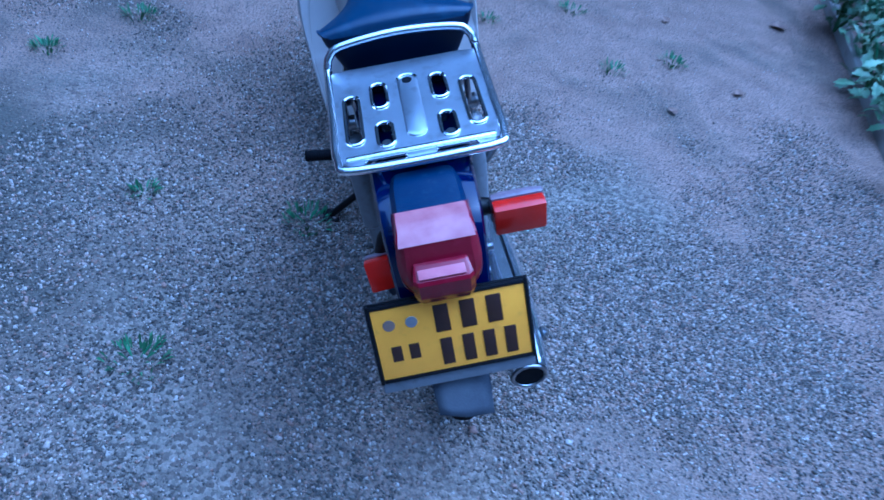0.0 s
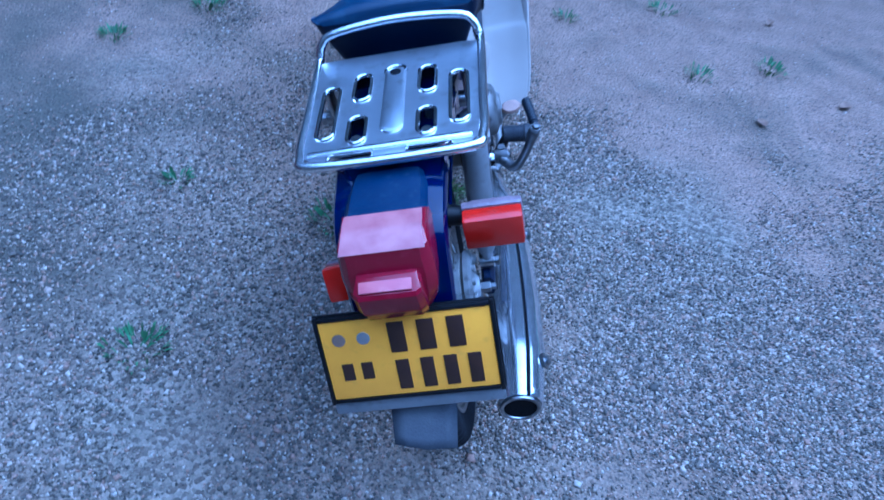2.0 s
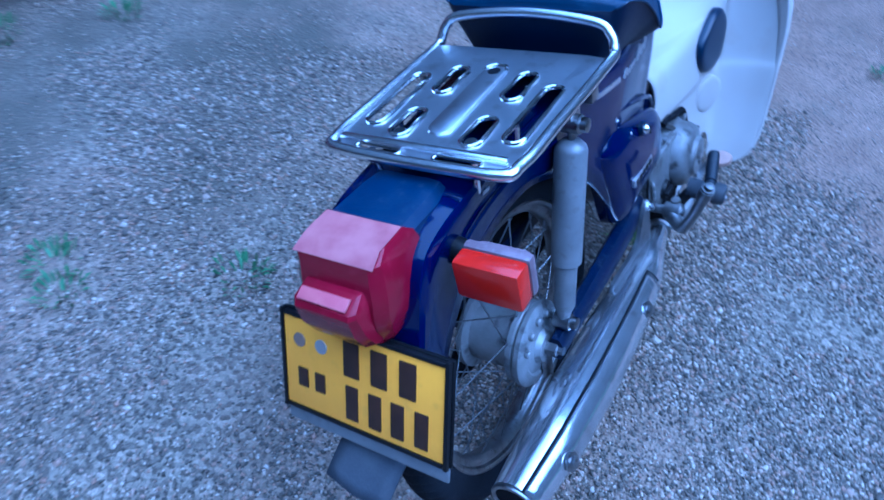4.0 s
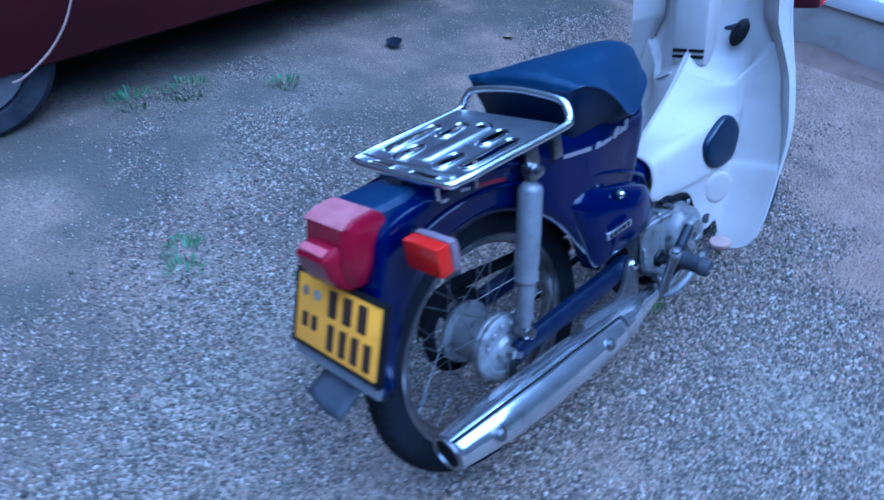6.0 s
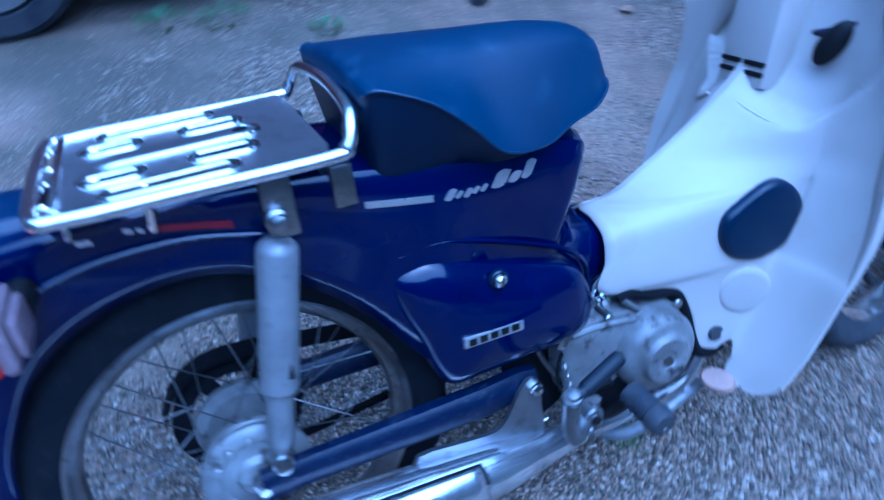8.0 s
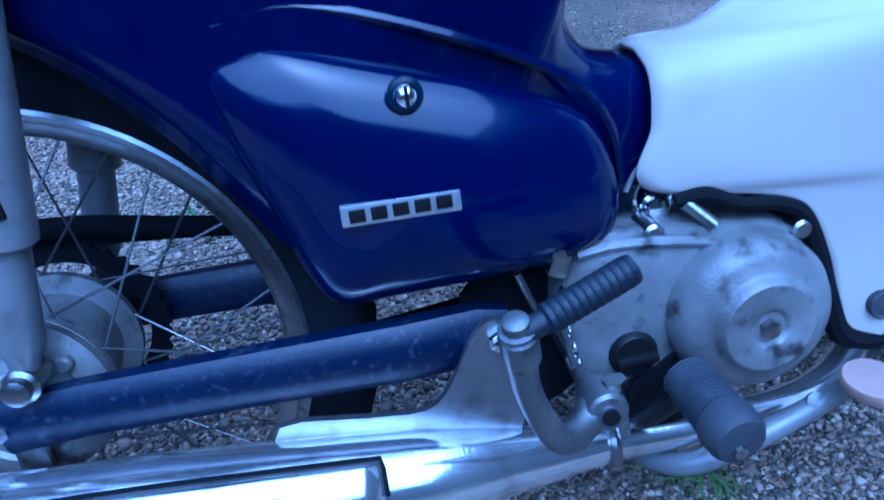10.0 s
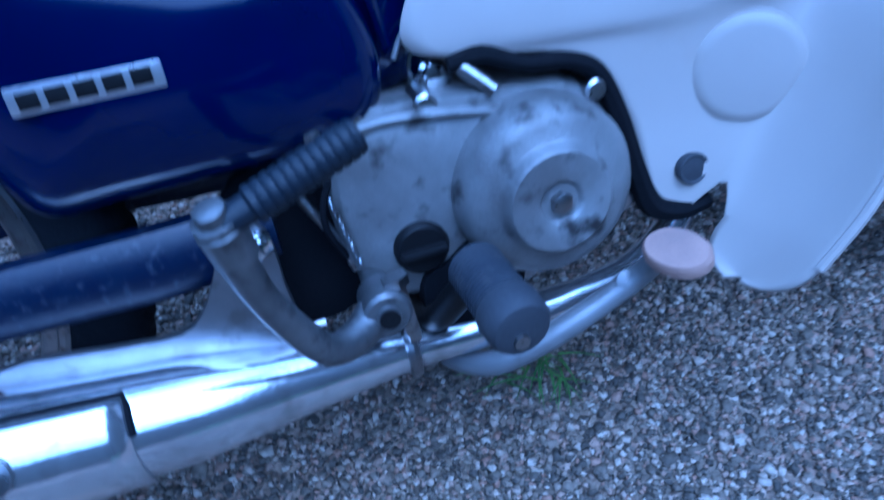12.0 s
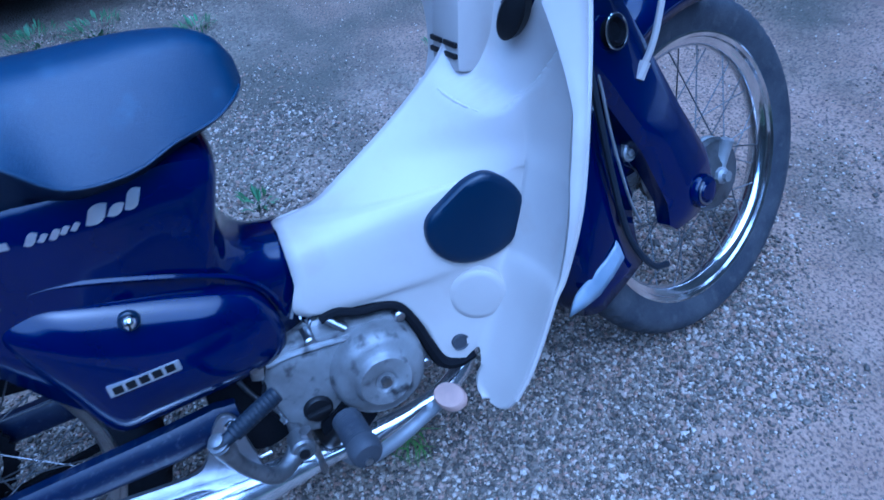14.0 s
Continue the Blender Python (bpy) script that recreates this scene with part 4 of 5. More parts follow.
for z, w, y0, y1, c in ((0.6765, 0.052, -0.21, -0.252, 0.008), (0.668, 0.0565, -0.2, -0.272, 0.010), (0.655, 0.058, -0.196, -0.275, 0.012), (0.632, 0.06, -0.196, -0.281, 0.012), (0.607, 0.059, -0.2, -0.286, 0.012), (0.588, 0.056, -0.21, -0.284, 0.012), (0.562, 0.046, -0.225, -0.276, 0.012), (0.558, 0.04, -0.23, -0.27, 0.01)):
    rows.append([(w, y0, z), (w, y1 + c, z), (w - c * 0.4, y1 + c * 0.4, z), (w - c, y1, z), (-w + c, y1, z), (-w + c * 0.4, y1 + c * 0.4, z), (-w, y1 + c, z), (-w, y0, z)])
bm = BM()
loft(bm, rows, True, True)
# the number-plate lamp's step juts out below the middle
rows = []
for z, w, y1, c in ((0.640, 0.038, -0.286, 0.004), (0.631, 0.042, -0.3075, 0.006), (0.626, 0.043, -0.311, 0.007), (0.6, 0.044, -0.309, 0.008), (0.575, 0.042, -0.298, 0.008), (0.5575, 0.036, -0.28, 0.008)):
    rows.append([(w, -0.26, z), (w, y1 + c, z), (w - c, y1, z), (-w + c, y1, z), (-w, y1 + c, z), (-w, -0.26, z)])
loft(bm, rows, True, True)
lens = part("tail_lens", bm, RED, tail, "deep red plastic lens", 25)
# pale strip added on the step, coloured as the sky mirrored in the lens
bm = box(BM(), (-0.035, -0.0075, -0.001), (0.031, 0.0075, 0.0022), 0.001, Matrix.Translation((0.001, -0.299, 0.6365)) @ Matrix.Rotation(radians(24), 4, "X"))
# pale sheet over the lens top: the sky's reflection put into its colour
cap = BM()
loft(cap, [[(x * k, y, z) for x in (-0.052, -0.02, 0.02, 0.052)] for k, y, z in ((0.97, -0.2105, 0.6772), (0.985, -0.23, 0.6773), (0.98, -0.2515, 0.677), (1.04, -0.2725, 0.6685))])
part("pale_lens_top", cap, material("sky_sheen_red", (0.36, 0.145, 0.145), 0.4, 0, (0.27, 0.085, 0.095), 35, 0.05, 300, coat=0.3), lens, "pale red lens top, coloured with the sky's reflection")
part("reflector", bm, material("sky_pale_red", (0.42, 0.13, 0.14), 0.3, 0, (0.36, 0.09, 0.11), 60, coat=0.1), lens, "pale strip on the lens step, coloured as reflected sky")
PINK_GREY = material("pink_grey_housing", (0.2, 0.15, 0.165), 0.42, 0.1, (0.13, 0.09, 0.1), 40, 0.08, 300, stain=((0.3, 0.28, 0.29), 0.4))
for s in (1, -1):
    # the one on the far side has sagged on its rubber stem
    DROOP = Matrix() if s == 1 else Matrix.Translation((0.061, -0.012, -0.066)) @ Matrix.Translation((-0.133, -0.17, 0.605)) @ Matrix.Rotation(radians(-6), 4, "Y") @ Matrix.Rotation(radians(-28), 4, "X") @ Matrix.Translation((0.133, 0.17, -0.605))
    bm = tube(BM(), [(s * 0.055, -0.155, 0.61), (s * 0.1, -0.158, 0.605)] if s == 1 else [(-0.05, -0.15, 0.6), (-0.075, -0.155, 0.575), (-0.085, -0.157, 0.55)], [0.017, 0.013], 14)
    ind = part("indicator", bm, BLACK, bike, "square orange turn indicator")
    bm = box(BM(), (s * 0.133 - 0.041, -0.172, 0.5785), (s * 0.133 + 0.041, -0.158, 0.6315), 0.005)
    bm.transform(DROOP)
    part("indicator_housing", bm, PINK_GREY, ind, "dull grey-pink housing")
    bm = box(BM(), (s * 0.133 - 0.032, -0.1578, 0.586), (s * 0.133 + 0.032, -0.148, 0.624), 0.008)
    bm.transform(DROOP)
    part("housing_back", bm, PINK_GREY, ind)
    bm = box(BM(), (s * 0.133 - 0.04, -0.199, 0.5795), (s * 0.133 + 0.04, -0.1722, 0.6305), 0.005)
    bm.transform(DROOP)
    part("indicator_lens", bm, AMBER, ind, "orange lens")
HOUSING = material("dark_red_housing", (0.07, 0.006, 0.014), 0.35, 0, (0.05, 0.005, 0.011), 30, 0.05, 300)
for s in (1, -1):
    bm = tube(BM(), [(s * 0.07, 0.99, 0.71), (s * 0.15, 1.0, 0.71)], [0.016, 0.012], 14)
    ind = part("indicator", bm, BLACK, bike, "square turn indicator beside the head lamp")
    part("indicator_housing", box(BM(), (s * 0.178 - 0.041, 0.985, 0.676), (s * 0.178 + 0.041, 1.002, 0.734), 0.006), HOUSING, ind, "dark red housing")
    part("indicator_lens", box(BM(), (s * 0.178 - 0.04, 1.0022, 0.677), (s * 0.178 + 0.04, 1.04, 0.733), 0.006), AMBER, ind, "orange lens")
PL = Matrix.Translation((0.0, -0.297, 0.495)) @ Matrix.Rotation(radians(-23), 4, "X")
holder = part("number_plate", box(BM(), (-0.124, 0.003, -0.069), (0.124, 0.009, 0.069), 0.004, PL), BLACK, bike, "yellow number plate in a black frame")
part("plate_sheet", box(BM(), (-0.116, -0.002, -0.0605), (0.116, 0.0028, 0.0605), 0.001, PL), YELLOW, holder, "yellow painted sheet with dark bars")
part("plate_skirt", box(BM(), (-0.121, 0.0035, -0.089), (0.121, 0.0085, -0.0695), 0.003, PL), GREY, holder, "dusty grey rubber edge")
for lo, hi in (((-0.122, -0.0685), (-0.1165, 0.0685)), ((0.1165, -0.0685), (0.122, 0.0685)), ((-0.116, 0.061), (0.116, 0.0665)), ((-0.116, -0.0665), (0.116, -0.061))):
    part("plate_rim", box(BM(), (lo[0], -0.004, lo[1]), (hi[0], 0.003, hi[1]), 0.0015, PL), BLACK, holder)
INK = material("dark_brown_enamel", (0.035, 0.014, 0.006), 0.5, 0, (0.025, 0.01, 0.005), 40)
for x, z, w, h in ((-0.012, 0.029, 0.03, 0.046), (0.028, 0.029, 0.03, 0.046), (0.068, 0.029, 0.03, 0.046), (-0.012, -0.029, 0.024, 0.046), (0.022, -0.029, 0.024, 0.046), (0.054, -0.029, 0.024, 0.046), (0.087, -0.029, 0.024, 0.046), (-0.088, -0.018, 0.021, 0.026), (-0.061, -0.018, 0.021, 0.026)):
    part("plate_bar", box(BM(), (x - w * 0.38, -0.0035, z - h / 2), (x + w * 0.38, -0.001, z + h / 2), 0.0008, PL), INK, holder)
for x, mat in ((-0.092, DRY), (-0.058, SILVER)):
    bm = lathe(BM(), [(0, 0.0095), (0.0015, 0.009), (0.0015, 0)], (x, -0.0018, 0.032), (0, -1, 0), 20)
    bm.transform(PL)
    part("plate_seal", bm, mat, holder)
bm = box(BM(), (-0.03, -0.27, 0.44), (0.03, -0.24, 0.545), 0.004)
part("plate_bracket", bm, BLACK, holder)

# leg shield
# height, then (x, y) of spine, flank and edge of the panel; inner and outer edge of the wing
PANEL = [(0.212, 0.098, 0.665, 0.102, 0.68, 0.1087, 0.695), (0.25, 0.096, 0.658, 0.101, 0.685, 0.1095, 0.705), (0.3, 0.093, 0.645, 0.1, 0.69, 0.112, 0.729), (0.351, 0.09, 0.607, 0.099, 0.68, 0.112, 0.7555),
         (0.3735, 0.078, 0.5025, 0.094, 0.6, 0.112, 0.7665), (0.42, 0.077, 0.509, 0.091, 0.6, 0.112, 0.786), (0.455, 0.067, 0.512, 0.087, 0.61, 0.112, 0.799), (0.47, 0.036, 0.5145, 0.075, 0.605, 0.112, 0.8035), (0.4745, 0, 0.519, 0.064, 0.61, 0.112, 0.805), (0.479, 0, 0.572, 0.055, 0.635, 0.112, 0.8072),
         (0.505, 0, 0.626, 0.045, 0.6978, 0.11, 0.8145), (0.54, 0, 0.69, 0.045, 0.7405, 0.106, 0.8163), (0.58, 0, 0.752, 0.045, 0.782, 0.1, 0.827), (0.62, 0, 0.8, 0.045, 0.8152, 0.09, 0.838),
         (0.68, 0, 0.825, 0.045, 0.8374, 0.086, 0.856), (0.76, 0, 0.845, 0.045, 0.8558, 0.084, 0.872), (0.84, 0, 0.865, 0.045, 0.875, 0.08, 0.89)]
WING = [(0.126, 0.706, 0.217, 0.712), (0.127, 0.728, 0.225, 0.735), (0.128, 0.753, 0.23, 0.76), (0.129, 0.777, 0.234, 0.783), (0.129, 0.791, 0.236, 0.797),
        (0.129, 0.81, 0.24, 0.816), (0.129, 0.823, 0.24, 0.829), (0.1285, 0.828, 0.239, 0.834), (0.1283, 0.8293, 0.2385, 0.8355), (0.1281, 0.8309, 0.238, 0.8372), (0.1261, 0.8392, 0.234, 0.846), (0.1257, 0.845, 0.228, 0.857),
        (0.1233, 0.8537, 0.218, 0.871), (0.12, 0.862, 0.207, 0.885), (0.115, 0.88, 0.195, 0.901), (0.112, 0.892, 0.19, 0.911), (0.108, 0.906, 0.18, 0.92)]
LEVELS = []
for (z, a, b, c, d, e, g), (p, q, u, v) in zip(PANEL, WING):
    LEVELS.append((z, [(a, b), (c, d), (e, g), (p, q), ((p + u) / 2, (q + v) / 2 + 0.0065), (u, v)]))
cols = [cr([(x, y, z) for z, r in LEVELS for x, y in (r[i],)], 14) for i in range(6)]
rows = []
for k in range(len(cols[0])):
    r = cr([c[k] for c in cols], 6)
    for i, p in enumerate(r):
        # a notch parts the panel from the wing's lower lobe
        if 7 < i < 18 and p.z < 0.3:
            low = 0.212 + 0.023 * min(1.0, (i - 7) / 7) - (0.008 if i == 17 else 0)
            up = low + (p.z - 0.212) * (0.3 - low) / 0.088 - p.z
            p.z += up
            p.y += 0.46 * up
    rows.append(r)

# above the panel's slanting top edge the skin is set back
LEDGE = []
for i in range(len(rows[0])):
    mark = last = None
    for r in rows:
        p = r[i]
        d = p.z - max(0.593 - 0.5 * abs(p.x), 0.543 + 1.3 * (abs(p.x) - 0.1))
        if abs(p.x) < 0.19 and d > 0:
            if mark is None:
                f = last[1] / (last[1] - d)
                mark = last[0].lerp(p, f) + Vector((0, -0.001, -0.001))
            p.y += 0.03 * min(1.0, (0.19 - abs(p.x)) / 0.06) * min(1.0, d / 0.01) * min(1.0, max(0.0, (abs(p.x) - 0.008) / 0.03))
        elif mark is None:
            last = (p.copy(), d)
    if mark and 0.022 < mark.x < 0.101:
        LEDGE.append(mark)


SHIELD_ROWS = rows


def half_shield(s):
    bm = BM()
    loft(bm, [[(s * p.x, p.y, p.z) for p in r] for r in rows])
    # rounded lower lobe of the wing
    tip = []
    for k in range(13):
        f = math.sin(k / 12 * math.pi / 2)
        half = max(0.02, 1 - f ** 2.6) ** 0.5
        tip.append([(s * (0.1715 - 0.012 * f + (p.x - 0.1715) * half), p.y - 0.0195 * f, 0.212 - 0.0325 * f) for p in rows[0][18:]])
    loft(bm, tip)
    if s < 0:
        for v in bm.verts:
            # the far flank falls away steeply from the spine
            v.co.z += 0.6 * v.co.x * min(1.0, max(0.0, (0.8 - v.co.y) / 0.1)) * min(1.0, max(0.0, (v.co.z - 0.4) / 0.06))
            v.co.x += 0.02 * max(0.0, (-v.co.x - 0.12) / 0.12)
    bmesh.ops.remove_doubles(bm, verts=bm.verts, dist=0.0005)
    return bm


legshield = None
for s in (1, -1):
    ob = thick(part("leg_shield", half_shield(s), CREAM, bike if s == 1 else legshield, "cream moulded plastic leg shield", 60), 0.004)
    legshield = legshield or ob
    edge = [(s * r[-1].x + (0.02 * max(0.0, (r[-1].x - 0.12) / 0.12) if s < 0 else 0), r[-1].y, r[-1].z) for r in rows]
    part("shield_edge", tube(BM(), edge, 0.0035, 8), CREAM, legshield)
    # rim curled back along the wing's outer edge, widest near the top
    lip = []
    for x, y, z in edge[36:]:
        t = min(1.0, max(0.02, (z - edge[36][2]) / 0.16))
        w = 0.016 * t + 0.04 * min(1.0, max(0.0, (z - 0.56) / 0.12)) ** 1.2
        lip.append([(x, y + 0.003 * t, z), (x + s * 0.003 * t, y - w * 0.4, z), (x + s * 0.001 * t, y - w * 0.8, z), (x - s * 0.003 * t, y - w, z), (x - s * 0.007 * t, y - w * 0.9, z), (x - s * (0.012 * t + w * 0.35), y - w * 0.3, z), (x - s * (0.016 * t + w * 0.8), y - 0.001, z)])
    bm = BM()
    loft(bm, lip)
    thick(part("shield_rim", bm, CREAM, legshield), 0.002)
PLUG_X = skin_x(SHIELD_ROWS, 0.74, 0.425) + 0.003
PLUG_SLOPE = (skin_x(SHIELD_ROWS, 0.775, 0.425) - skin_x(SHIELD_ROWS, 0.7, 0.425)) / 0.075
for s in (1, -1):
    part("panel_ledge", tube(BM(), [(s * p.x, p.y, p.z) for p in LEDGE[:-1:2]], [0.0022, 0.0028, 0.0026, 0.002, 0.001], 8, 4), CREAM, legshield)
OVAL = [(0.780, 0.483), (0.808, 0.455), (0.815, 0.42), (0.79, 0.378), (0.745, 0.366), (0.705, 0.379), (0.683, 0.41), (0.686, 0.445), (0.715, 0.466), (0.75, 0.484)]
out = [(p.x, p.y) for p in cr([(a, b, 0) for a, b in OVAL], 4, True)]
bm = puff(BM(), out, [(-0.004, 1.0), (0.004, 1.0), (0.008, 0.985), (0.0105, 0.94), (0.0115, 0.8), (0.012, 0.55)])
for v in bm.verts:
    v.co.x += PLUG_X + PLUG_SLOPE * (v.co.y - 0.74)
part("shield_plug", bm, PLUG, legshield, "smooth dark oval rubber plug")
bm = lathe(BM(), [(-0.01, 0.04), (0.0, 0.039), (0.0022, 0.0365), (0.003, 0.03), (0.0034, 0)], (0.1165, 0.728, 0.318), (0.92, -0.4, 0), 32)
part("shield_boss", bm, CREAM, legshield)
bm = lathe(BM(), [(-0.01, 0.0125), (0.0012, 0.0125), (0.002, 0.0115), (0.0008, 0.0095), (0.0016, 0.004), (0.0018, 0)], (0.107, 0.691, 0.249), (1, 0, 0), 20)
part("shield_fastener", bm, DUSTY, legshield, "dark grey fastener")
# dark rubber trim round the engine opening
bm = tube(BM(), [(0.088, 0.522, 0.362), (0.09, 0.545, 0.364), (0.092, 0.572, 0.353), (0.094, 0.604, 0.348), (0.094, 0.624, 0.335), (0.094, 0.638, 0.303), (0.096, 0.648, 0.261), (0.098, 0.66, 0.226), (0.1, 0.682, 0.215), (0.101, 0.708, 0.217)], [0.006, 0.007, 0.006, 0.006, 0.0075, 0.008, 0.009, 0.01, 0.0095, 0.007], 8, 5)
part("shield_trim", bm, TRIM, legshield, "black rubber trim")
COVER_POSE = Matrix.Translation((0, 0.8, 0.576)) @ Matrix.Rotation(radians(-12), 4, "X") @ Matrix.Translation((0, -0.8, -0.6))
bm = box(BM(), (-0.044, 0.79, 0.612), (0.044, 0.9, 0.8), 0.012, COVER_POSE)
column = part("column_cover", bm, CREAM, legshield, "cream steering column cover")
for k in range(2):
    for x0 in (-0.04, 0.003):
        m = COVER_POSE
        part("vent", box(BM(), (x0, 0.787, 0.63 + k * 0.014), (x0 + 0.037, 0.795, 0.637 + k * 0.014), 0.002, m), BLACK, column)
bm = lathe(BM(), [(-0.012, 0.017), (0.003, 0.017), (0.006, 0.014), (0.006, 0)], (0, 0, 0), (0, 0, 1), 24)
bm.transform(Matrix.Translation((0.1, 0.853, 0.655)) @ Vector((0, 0, 1)).rotation_difference(Vector((0.5, -0.85, 0.1))).to_matrix().to_4x4() @ Matrix.Diagonal((1.0, 1.9, 1, 1)))
part("ignition_lock", bm, BLACK, legshield, "black ignition lock")

# front fork, mudguard, flap, cable
fork = None
for s in (1, -1):
    rows = []
    for y, z, f, r, xi, xo in ((0.90, 0.68, 0.07, 0.05, 0.035, 0.085), (0.925, 0.62, 0.07, 0.045, 0.04, 0.09), (0.97, 0.53, 0.062, 0.036, 0.05, 0.096), (1.03, 0.42, 0.052, 0.036, 0.056, 0.097), (1.083, 0.335, 0.044, 0.056, 0.06, 0.097), (1.094, 0.305, 0.04, 0.068, 0.062, 0.096), (1.098, 0.284, 0.03, 0.056, 0.064, 0.092), (1.1, 0.272, 0.015, 0.03, 0.066, 0.088)):
        b = (xo - xi) * 0.3
        rows.append([(s * x, y + yy, z + yy * 0.45) for x, yy in ((xi, -r), (xo - b, -r), (xo, -r * 0.6), (xo, f * 0.6), (xo - b, f), (xi, f))])
    bm = BM()
    loft(bm, rows, True, True)
    bm.transform(STEER)
    leg = part("fork_leg", bm, NAVY, bike, "navy pressed-steel fork leg")
    bm = box(BM(), (-0.009, -0.03, -0.014), (0.009, 0.085, 0.014), 0.007, Matrix.Translation((s * 0.058, 1.095, 0.285)))
    lathe(bm, [(-0.02, 0.0), (-0.02, 0.014), (0.016, 0.014), (0.02, 0.009), (0.026, 0.009), (0.026, 0)], (s * 0.06, FRONT.y, FRONT.z), (s, 0, 0), 8)
    lathe(bm, [(-0.02, 0.0), (-0.02, 0.012), (0.03, 0.012), (0.034, 0.008), (0.04, 0.008), (0.04, 0)], (s * 0.06, 1.085, 0.29), (s, 0, 0), 8)
    tube(bm, [(s * 0.07, 1.2, 0.34), (s * 0.062, 1.19, 0.31), (s * 0.06, 1.175, 0.285)], 0.011, 10, 3)
    bm.transform(STEER)
    part("fork_link", bm, ALLOY, leg, "steel suspension link")
    bm = lathe(BM(), [(0.085, 0.026), (0.1, 0.026), (0.104, 0.023), (0.105, 0.014), (0.108, 0.012), (0.108, 0)], (0, 1.093, 0.303), (s, 0, 0), 24)
    bm.transform(STEER)
    cap = part("pivot_cap", bm, NAVY, leg, "round navy pivot cap")
    bm = tube(BM(), [(s * 0.106, 1.093 + 0.0185 * math.cos(a), 0.303 + 0.0185 * math.sin(a)) for a in (math.pi * (0.6 + k / 12) for k in range(13))], 0.0018, 6)
    bm.transform(STEER)
    part("cap_ring", bm, STEEL, cap)
    fork = fork or leg
rows = []
for k in range(29):
    a = radians(198 - k * 4.2)
    c = FRONT
    row = []
    deep = 0.195 + 0.075 * min(1.0, max(0.0, (k - 8) / 9))
    for x, r in ((0.06, deep), (0.062, (deep + 0.3) / 2), (0.062, 0.298), (0.056, 0.309), (0.04, 0.32), (0.02, 0.325), (0, 0.326)):
        row.append((x, c.y + r * math.cos(a), c.z + r * math.sin(a)))
    rows.append(row + [(-x, y, z) for x, y, z in row[-2::-1]])
bm = BM()
loft(bm, rows)
bm.transform(STEER)
guard = thick(part("front_mudguard", bm, NAVY, bike, "navy front mudguard"), 0.003)
bm = tube(BM(), [rows[-1][k] for k in range(len(rows[-1]))], 0.004, 8)
bm.transform(STEER)
part("guard_trim", bm, CHROME, guard, "chrome edge trim")
bm = tube(BM(), [(0.097, 1.03, 0.533), (0.1, 1.045, 0.56), (0.1, 1.06, 0.6), (0.095, 1.08, 0.66), (0.085, 1.09, 0.72)], 0.0048, 8, 4)
tube(bm, [(0.096, 1.022, 0.52), (0.097, 1.034, 0.54)], 0.008, 8)
part("brake_cable", bm, CREAM, bike, "white-sheathed brake cable with a clamp")
bm = lathe(BM(), [(-0.01, 0.019), (0.006, 0.019), (0.008, 0.016), (0.004, 0.013), (0.002, 0.012), (0.002, 0)], (0.096, 0.965, 0.583), (0.97, 0.1, 0.15), 24)
bm.transform(STEER)
reflector = part("fork_reflector", bm, TRIM, bike, "round dark reflector with bright ring")
bm = tube(BM(), [Vector((0.103, 0.965, 0.583)) + Vector((0, 0.019 * math.cos(a), 0.022 * math.sin(a))) for a in (2 * math.pi * q / 24 for q in range(24))], 0.0016, 6, 0, True)
bm.transform(STEER)
part("reflector_ring", bm, CHROME, reflector)
rows = []
for x, y0, z0, y1, z1 in ((0.135, 0.848, 0.231, 0.872, 0.257), (0.132, 0.875, 0.232, 0.9, 0.27), (0.128, 0.905, 0.238, 0.93, 0.284), (0.122, 0.935, 0.255, 0.95, 0.296), (0.118, 0.958, 0.274, 0.955, 0.3)):
    rows.append([(x - 0.012 * f, y0 + (y1 - y0) * f, z0 + (z1 - z0) * f + 0.004 * math.sin(math.pi * f)) for f in (0, 0.25, 0.5, 0.75, 1)])
bm = BM()
loft(bm, rows)
thick(part("front_mudflap", bm, material("pale_blue_plastic", (0.26, 0.29, 0.34), 0.4, 0, (0.15, 0.18, 0.23), 15, 0.05, 300), guard, "pale blue plastic mudflap"), 0.003)
bm = tube(BM(), [(0.09, 0.94, 0.66), (0.108, 0.943, 0.56), (0.11, 0.954, 0.439), (0.11, 0.967, 0.338), (0.11, 0.982, 0.281), (0.11, 1.012, 0.232), (0.1, 1.045, 0.214)], 0.0052, 8, 6)
part("speedometer_cable", bm, RUBBER, bike, "black speedometer cable")
bm = tube(BM(), [(0.088, 0.95, 0.64), (0.104, 0.957, 0.55), (0.106, 0.966, 0.46), (0.104, 0.985, 0.36), (0.09, 1.01, 0.3)], 0.0024, 8, 6)
part("thin_cable", bm, GREY, bike, "thin grey control cable")
bm = lathe(BM(), [(-0.01, 0.0135), (0.004, 0.0135), (0.006, 0.011), (0.004, 0.0095), (0.004, 0.006), (0.009, 0.0055), (0.01, 0)], (0.062, 0.99, 0.405), (1, 0, 0), 18)
bm.transform(STEER)
part("guard_bolt", bm, ALLOY, guard, "bright bolt in a black grommet")
bm = lathe(BM(), [(0.05, 0.058), (0.056, 0.06), (0.062, 0.055), (0.064, 0.03), (0.07, 0.018), (0.07, 0)], FRONT, segs=32)
bm.transform(STEER)
part("front_brake_panel", bm, GRIMY, bike, "grimy alloy front brake panel")

# ---- ground ----
def lump(x, y):
    return 0.010 * noise.noise((x * 0.9, y * 0.9, 0.3)) + 0.002 * noise.noise((x * 4, y * 4, 1.7))


